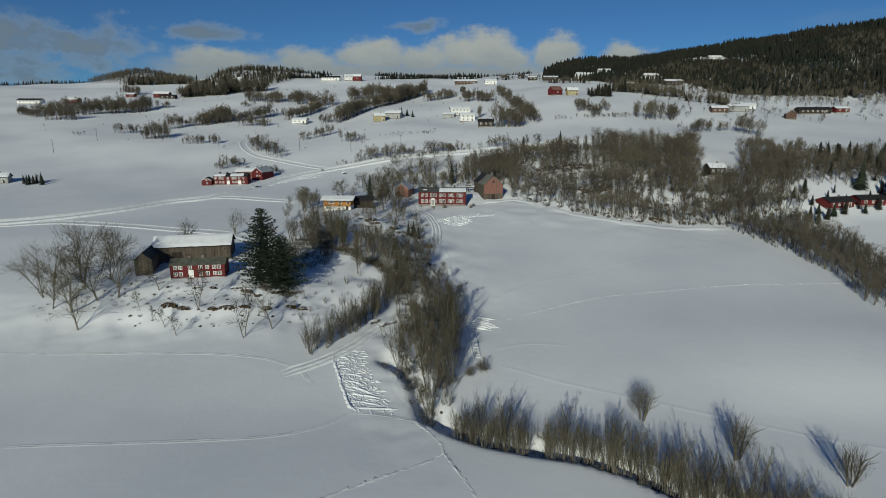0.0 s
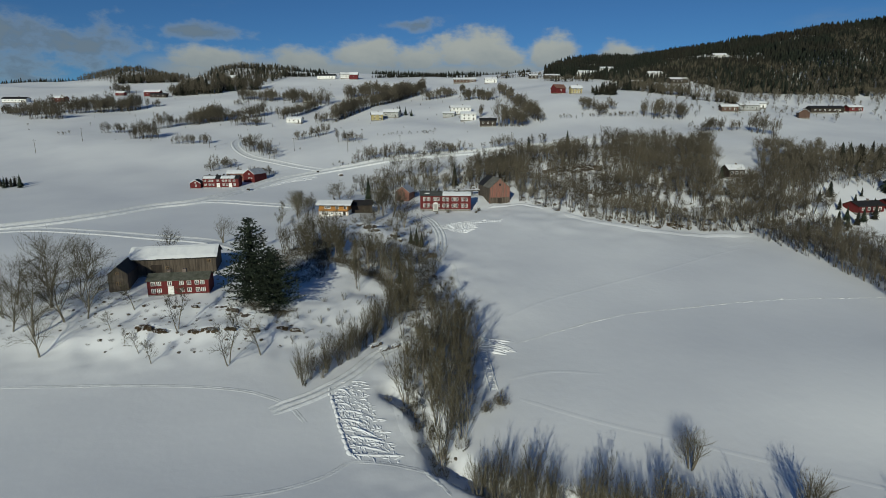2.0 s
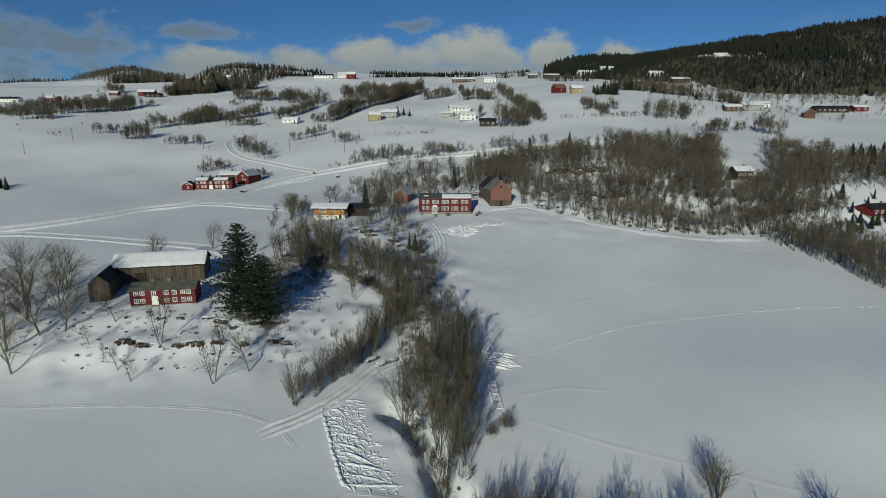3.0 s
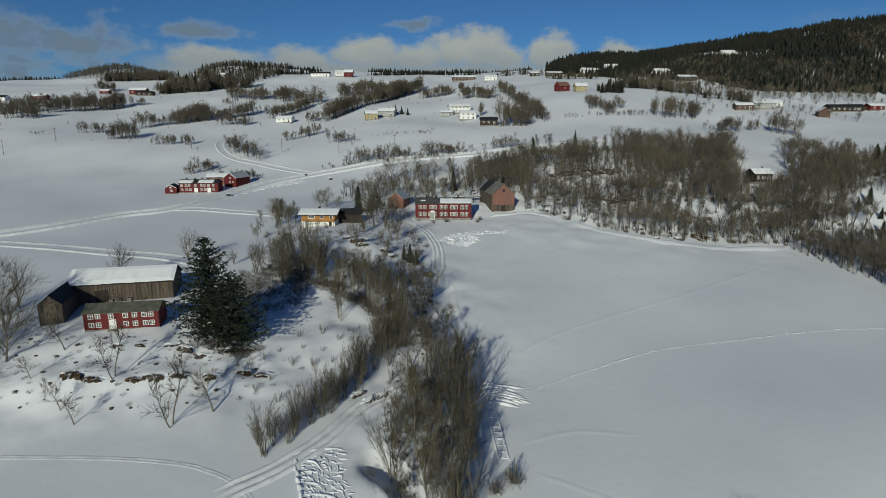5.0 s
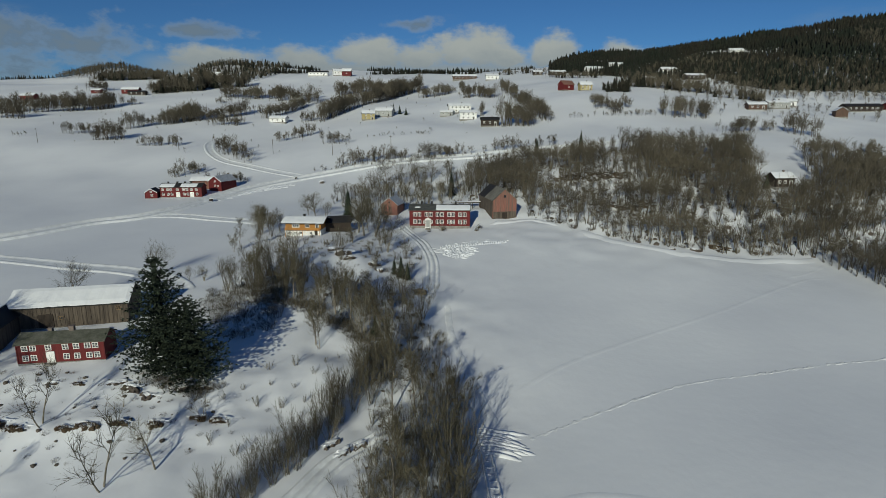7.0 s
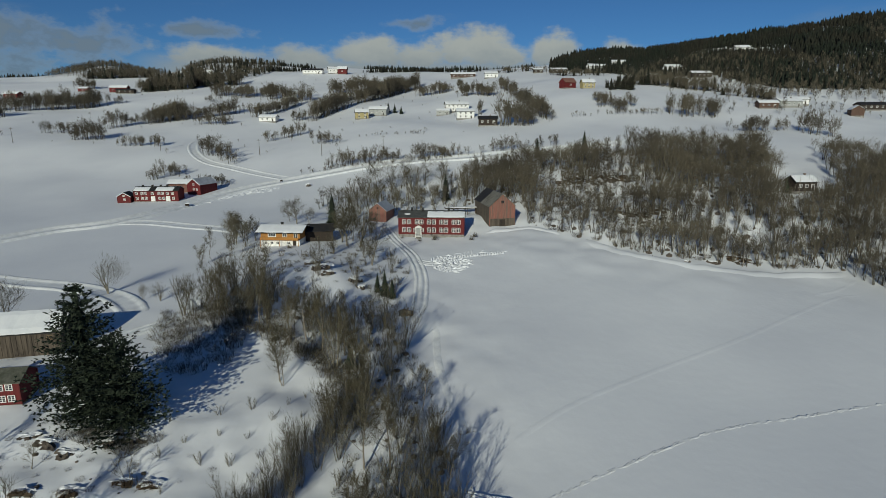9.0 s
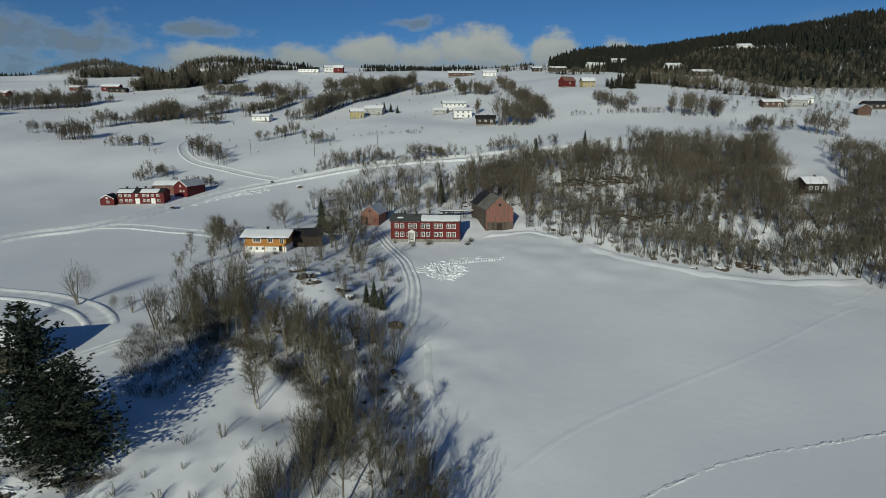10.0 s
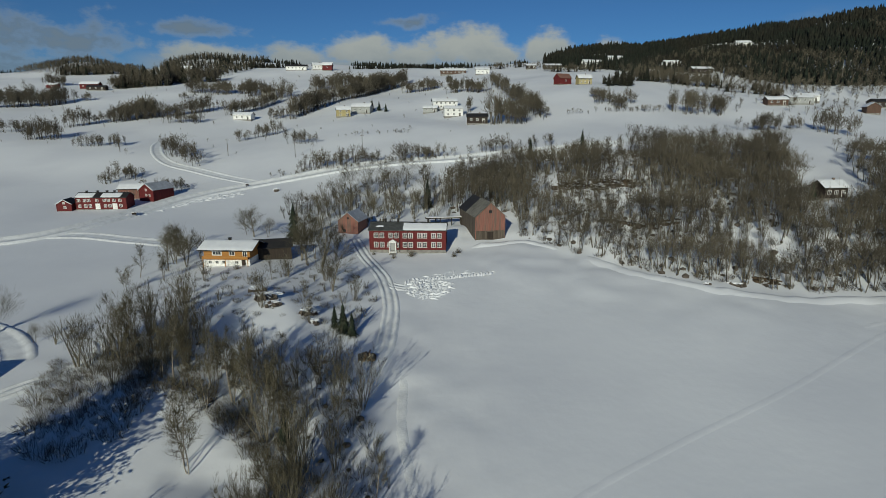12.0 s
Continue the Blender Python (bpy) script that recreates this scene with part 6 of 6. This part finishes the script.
ribbon("field_lane", [(1.5, 186), (2.2, 170), (6.5, 150), (9, 140)], [(-0.9, -0.05), (-0.5, 0.12), (0, 0.03), (0.5, 0.12), (0.9, -0.05)], SNOW_PACKED, "faint snow track along the field edge", "track")
for pts in ([(-150, 117), (-96, 115), (-65, 115.3), (-43, 114.2), (-35, 112.4), (-30, 109.6), (-26, 105)], [(-71, 82.4), (-54, 84), (-32, 87), (-22, 91), (-17, 96)], [(-110, 80), (-71, 82.4)], [(-17, 96), (-10, 95.6), (-5, 94)]):
    ribbon("ski_track", pts, SKI, SNOW_PACKED, "narrow ski track pressed into the snow", "track", step=0.8)
for pts in ([(-20, 70), (-15, 74), (-9, 78), (0, 85), (-5, 94)], [(0, 85), (4, 76), (6, 70)], [(14, 136.5), (22, 141), (30, 145), (45, 152), (61, 156), (86, 161), (120, 164)]):
    ribbon("footpath", pts, FOOT, SNOW_PACKED, "trodden line of footprints across the snow", "track", step=0.5, rough=0.08, wander=0.05)
for pts in ([(12, 114), (25, 107), (40, 101), (58, 94), (76, 88), (110, 80)], [(106, 206), (98, 203.5), (66, 183), (41, 169), (25, 159), (14, 150)], [(11, 121), (20, 124), (30, 123)], [(114, 217), (104, 210), (95, 206)], [(-6, 84), (-2, 92), (-9, 104), (-11, 112)]):
    ribbon("old_track", pts, [(-0.9, -0.05), (-0.4, 0.035), (0, 0.012), (0.4, 0.035), (0.9, -0.05)], SNOW, "faint wind-filled track in the snow", "track", step=1.0, rough=0.015)
ribbon("snow_bank", [(46, 240), (55, 232), (63, 227), (70, 222.5), (82, 220), (97, 219.5), (112, 220)], [(-3.4, -0.3), (-1.9, 0.16), (-0.7, 0.36), (0.3, 0.36), (1.0, 0.05), (1.5, -0.4)], SNOW, "wind-carved snow bank along the edge of the field", "snow bank", step=2.2, rough=0.05, wander=0.3)
ribbon("snow_bank", [(17, 250), (24, 251), (33, 252), (40, 246)], [(-1.8, -0.3), (-0.9, 0.3), (0, 0.45), (0.8, 0.35), (1.4, -0.3)], SNOW, "low snow bank below the barn", "snow bank", rough=0.06)


def fan(name, strokes, label, wide=0.5, tall=0.45):
    parts = []
    for k, pts in enumerate(strokes):
        h, w = tall * (0.7 + 0.06 * (k % 7)), wide * (0.8 + 0.07 * (k % 5))
        parts.append(ribbon_arrays(pts, [(-w, -0.1), (-0.45 * w, 0.7 * h), (0, h), (0.5 * w, 0.6 * h), (w, -0.1)], 0.5, 0.05, k))
    tagged(new(name, tri_mesh(name, *both(*parts), SNOW, smooth=True)), label, "snow heap", kind="stuff")


def rubble(name, ring, apart, label, wide, tall, way=0.5, stray=1.2, far=1.6):
    """Thrown-up snow: short ridges of every length lying across one another."""
    lines = []
    for x, y in scatter(rs, ring, apart, 4000):
        d, l = way + rs.uniform(-stray, stray), rs.uniform(0.3, 1.0) * far
        b = d + rs.uniform(-0.5, 0.5)
        lines.append([(x, y), (x + l * math.cos(d), y + l * math.sin(d)), (x + l * math.cos(d) + l * math.cos(b), y + l * math.sin(d) + l * math.sin(b))])
    fan(name, lines, label, wide, tall)


rs = random.Random(21)
rubble("plough_ridges", [(-24.5, 116), (-21.0, 107), (-17.2, 97.6), (-9.5, 96.5), (-12.5, 104), (-16, 112), (-18, 119)], 0.62, "chaotic field of ploughed snow ridges beside the farm track", 0.22, 0.26, -0.5, 1.0, 0.9)
strokes = []
for k in range(9):
    f = k / 8
    x0, y0 = -24.2 + 7.0 * f, 116.0 - 18.2 * f
    strokes.append([(x0 + 0.3, y0), (x0 + 2.6 + rs.uniform(-0.5, 0.5), y0 + rs.uniform(-0.6, 0.5)), (x0 + 5.0 + 2.5 * f + rs.uniform(-1.8, 1.6), y0 + rs.uniform(-2.6, 0.6))])
strokes.append([(-25.2, 117), (-21, 118.6), (-17.5, 119.2)])
fan("plough_ridges", strokes, "long ploughed snow ridges beside the farm track", 0.34, 0.26)
strokes = []
for k in range(14):
    f = k / 14
    strokes.append([(-24.6 + 7.2 * f + rs.uniform(-0.3, 0.3), 116.6 - 19 * f), (-24.2 + 7.2 * f + rs.uniform(-0.3, 0.3), 115.7 - 19 * f), (-23.9 + 7.2 * f + rs.uniform(-0.3, 0.3), 114.9 - 19 * f)])
fan("snow_wall", strokes, "broken wall of cut snow along the ploughed strip", 0.42, 0.75)
strokes = []
for k in range(13):
    f = k / 12
    strokes.append([(5.5 + 0.8 * f, 139.5 - 6 * f), (9.0 + rs.uniform(-0.5, 0.5), 138.2 - 5.4 * f + rs.uniform(-0.3, 0.3)), (12.5 + rs.uniform(-1.5, 1.8), 137.0 - 5.6 * f + rs.uniform(-0.7, 0.7))])
fan("plough_ridges", strokes, "fan of ploughed snow ridges at the field edge", 0.5, 0.4)
strokes = [[(5.0, 142), (5.9, 134), (6.3, 126), (6.9, 116)], [(6.6, 141), (7.5, 134), (7.9, 126), (8.4, 116.5)]]
for k in range(15):
    y = 139.5 - 1.55 * k
    x = 5.2 + 0.085 * (140 - y)
    strokes.append([(x, y), (x + 0.8, y - 0.35), (x + 1.6, y)])
fan("tractor_track", strokes, "deep cleated tractor track along the gully edge", 0.28, 0.3)
strokes = []
for k in range(24):
    x, y = 3.5 + k * 0.72, 226.0 + 0.15 * k
    strokes.append([(x, y), (x + 0.35 + rs.uniform(-0.2, 0.2), y + 0.9), (x + 0.5 + rs.uniform(-0.3, 0.3), y + 1.8)])
fan("ploughed_snow", strokes, "row of ploughed snow ridges below the red house", 0.5, 0.95)
rubble("ploughed_snow", [(4, 227.4), (19, 229.6), (20, 231.5), (8, 231), (2, 229)], 1.0, "trampled snow above the ploughed row", 0.4, 0.3)
rubble("ploughed_snow", [(-1, 224), (0.5, 218), (4, 216), (9, 218.8), (10, 225), (2, 227)], 0.62, "heap of broken snow below the red house", 0.36, 0.6, 0.8)


def chunks(name, spots, label, mat=None, lo=0.3, hi=0.8, flat=0.6, category="snow heap"):
    """Broken lumps lying close together, in one mesh."""
    vs, ts, n = [], [], 0
    r = random.Random(len(spots) + 3)
    shapes = []
    for k in range(5):
        bm = lump(r, 1, 1, flat, 0.5, 1)
        bmesh.ops.triangulate(bm, faces=bm.faces)
        bm.verts.index_update()
        shapes.append((np.array([tuple(v.co) for v in bm.verts]), np.array([[v.index for v in f.verts] for f in bm.faces])))
        bm.free()
    for k, (x, y) in enumerate(spots):
        v, t = shapes[k % 5]
        s, a = r.uniform(lo, hi), r.uniform(0, 6.28)
        c, q = math.cos(a) * s, math.sin(a) * s
        vs.append(np.stack([v[:, 0] * c - v[:, 1] * q + x, v[:, 0] * q + v[:, 1] * c + y, v[:, 2] * s * r.uniform(0.6, 1.2) + float(height(x, y))], 1))
        ts.append(t + n)
        n += len(v)
    return tagged(new(name, tri_mesh(name, np.concatenate(vs), np.concatenate(ts), mat or SNOW)), label, category, kind="stuff")


rubble("roadside_snow", strip([(-100, 286), (-91, 303), (-82, 312), (-70, 322)], 2.4), 1.0, "broken snow thrown up beside the valley road", 0.7, 0.55)
ribbon("yard_track", [(-58, 170), (-54, 175), (-50, 180), (-48, 186), (-52, 192)], RUTS, SNOW_PACKED, "rutted track along the barn yard", "track")
chunks("bank_stones", scatter(rs, [(-98, 130), (-84, 128), (-66, 126), (-48, 126), (-34, 132), (-30, 139), (-50, 145), (-70, 144), (-90, 147), (-100, 143)], 3.0, 2500, 0.05), "small dark stones and tufts poking out of the snowy bank", ROCK, 0.10, 0.48, 0.7, "stones")
chunks("gully_stones", scatter(rs, GULLY, 3.4, 3000), "dark stones and dead tufts showing through gully snow", ROCK, 0.2, 0.7, 0.8, "stones")
chunks("hillside_rocks", scatter(rs, HILLSIDE, 4.2, 6000), "dark rocks and dead tufts on the wooded hillside", ROCK, 0.3, 1.1, 0.8, "stones")

chunks("ledge_heather", scatter(rs, strip(LEDGE, 4.2), 1.1, 6000, 0.3) + scatter(rs, strip([(56, 263), (66, 258), (78, 256)], 1.6), 1.3, 800, 0.1) + scatter(rs, strip([(84, 228), (90, 227.5)], 1.2), 0.9, 300),
       "dark heather and rock ledges breaking through hillside snow", HEATHER, 0.5, 1.25, 0.5, "heather")

# ---- bare heather and rock along the terrace bank ----
def heather(x, y, long, wide, high, turn, mat=None, name="heather_bank", label="strip of bare brown heather under a snow lip"):
    r = random.Random(int(x * 13 + y))
    ob = thing(name, x, y, turn, label, "heather" if mat is None else "rock")
    n = max(3, int(long * 1.8))
    for k in range(n):
        piece = lump(r, long / n * r.uniform(0.5, 1.1), wide * r.uniform(0.2, 0.42), high * r.uniform(0.35, 0.8), 0.9, 2)
        turned = pose((k + 0.5) / n * long - long / 2, r.gauss(0, 0.16) * wide, -0.1, r.uniform(-20, 20), r.uniform(-20, 20), r.uniform(-40, 40))
        part("clump" if mat is None else "boulder", piece, mat or HEATHER, ob).matrix_local = turned
    if mat is None:
        vs, ts = [], []
        for k in range(int(long * 90)):
            a, q = r.uniform(0, 6.28), r.random() ** 0.5
            px, py = q * math.cos(a) * long / 2, q * math.sin(a) * wide / 2
            pz = high * 0.8 * math.sqrt(max(0.0, 1 - q * q))
            i = len(vs)
            vs += [(px - 0.06, py, pz - 0.05), (px + 0.06, py, pz - 0.05), (px + r.gauss(0, 0.2), py - abs(r.gauss(0, 0.25)), pz + r.uniform(-0.1, 0.4))]
            ts.append((i, i + 1, i + 2))
        part("undergrowth", tri_mesh("undergrowth", np.array(vs), np.array(ts), HEATHER), None, ob)
    cap = lump(r, long / 2 * 1.05, wide * 0.5, high * 0.42, 0.9, 3)
    part("snow_cap", cap, SNOW, ob).matrix_local = pose(0.1, wide * 0.5, high * 0.34)
    return ob


for x, y, l, w, h, a in ((-66.5, 131.3, 3.6, 1.6, 0.9, 6), (-63.2, 131.0, 3.4, 1.5, 0.8, -4), (-56.0, 131.6, 2.6, 1.2, 0.7, 0), (-52.6, 131.9, 3.6, 1.4, 0.8, 3), (-48.6, 132.7, 2.4, 1.1, 0.6, 5), (-43.6, 133.6, 2.6, 1.5, 0.8, 8),
                        (-38.4, 136.1, 2.4, 1.3, 0.9, 10), (-35.4, 136.7, 2.4, 1.4, 0.8, -6), (-59.5, 141.4, 1.8, 0.8, 0.5, 0)):
    heather(x, y, l, w, h, a)
for x, y, l, w, h, a in ((-63.5, 141.0, 1.8, 0.9, 0.5, 0), (-53.5, 141.6, 2.2, 1.2, 0.6, 8), (-50.6, 140.6, 2.6, 1.4, 0.8, -5), (-47.4, 139.6, 2.4, 1.4, 0.8, 0), (-44.0, 142.0, 3.4, 1.6, 0.7, 10), (-40.2, 143.6, 2.6, 1.2, 0.6, 12),
                        (-26.4, 204.4, 4.2, 2.6, 1.3, 15), (-24.6, 202.6, 3.0, 2.0, 1.0, 40), (-18.2, 203.0, 4.0, 2.6, 1.2, 0), (-30.0, 211.0, 3.4, 2.0, 1.1, 10), (-16.5, 200.4, 2.2, 1.6, 0.9, 0), (-14.8, 131.8, 3.0, 1.2, 0.9, 48), (-12.4, 134.0, 2.4, 1.2, 0.9, 48),
                        (-17.0, 134.0, 3.2, 1.3, 0.8, 55), (78, 224.2, 3.2, 1.6, 1.0, 0), (70.5, 223.4, 1.6, 1.0, 0.6, 0), (62, 228.2, 1.4, 0.9, 0.5, 0), (-55.8, 323.7, 1.9, 1.6, 1.5, 20)):
    heather(x, y, l, w, h, a, ROCK, "snowy_rock", "dark rock with a cap of snow")

wood("bank_tufts", [(x, y, rs.uniform(0.1, 0.3), rs.uniform(0, 6.28)) for x, y in scatter(rs, [(-100, 129), (-84, 130), (-66, 126), (-46, 126), (-30, 134), (-28, 142), (-50, 145), (-70, 144), (-92, 148), (-104, 143)], 1.9, 4000, 0.1)],
     BRUSH, HEATHER, "dead stalks and tufts poking out of the snowy bank", "tufts")

# ---- firewood, mailboxes, poles ----
pile = thing("firewood_pile", -5.2, 191.2, -12, "heap of brown split logs beside the lane", "firewood")
rp = random.Random(9)
for k in range(46):
    bm = lathe([(rp.uniform(0.13, 0.22), -0.75), (rp.uniform(0.13, 0.22), 0.75)], 7)
    a, q = rp.uniform(0, 6.28), rp.random() ** 0.5
    ob = part("log", bm, HAY if k % 3 else BARK, pile)
    ob.matrix_local = pose(1.5 * q * math.cos(a), 0.9 * q * math.sin(a), 0.15 + 1.15 * (1 - q) + rp.uniform(0, 0.2), rp.uniform(60, 110), rp.uniform(-25, 25), rp.uniform(-30, 30))
for k in range(6):
    ob = part("log", lathe([(0.2, -0.8), (0.2, 0.8)], 7), BARK, pile)
    ob.matrix_local = pose(-1.2 + 0.48 * k, -0.75, 0.5 + 0.1 * (k % 2), rp.uniform(-12, 12), rp.uniform(-12, 12), 0)
mail = thing("mailbox_stand", -95.0, 289.2, 30, "dark row of mailboxes with a cap of snow by the road", "mailboxes")
part("box", boxes((-0.7, 0.7, -0.3, 0.3, 0.7, 1.4)), DARK_WOOD, mail)
part("snow_cap", boxes((-0.7, 0.7, -0.3, 0.3, 1.404, 1.6)), SNOW_ROOF, mail)
for x in (-0.55, 0.55):
    part("post", boxes((x - 0.08, x + 0.08, -0.08, 0.08, -0.5, 0.7)), DARK_WOOD, mail)


# a small dark box at the bend, not known as mailboxes; stand copied for its shape
road_box = copy_thing(mail, pose(-70.3, 332.6, float(height(-70.3, 332.6)), 0, 0, 50) @ Matrix.Scale(0.8, 4))


def pole(x, y, tall, turn):
    ob = thing("power_pole", x, y, turn, "thin weathered wooden power pole in the snow", "power pole", "power poles")
    part("mast", lathe([(0.15, -0.6), (0.10, tall)], 8), GREY_WOOD, ob)
    part("crossarm", boxes((-0.9, 0.9, -0.06, 0.06, tall - 0.7, tall - 0.55)), GREY_WOOD, ob)
    for px in (-0.75, 0, 0.75):
        part("insulator", lathe([(0.05, tall - 0.548), (0.07, tall - 0.4), (0.03, tall - 0.3)], 6), WHITE_PAINT, ob).matrix_local = pose(px, 0, 0)


for x, y in ((-250, 369), (-152, 390.6), (-96, 385.7), (-239, 399), (-60, 375), (-27, 370)):
    pole(x, y, 8.5 if y > 300 else 6.0, 15)
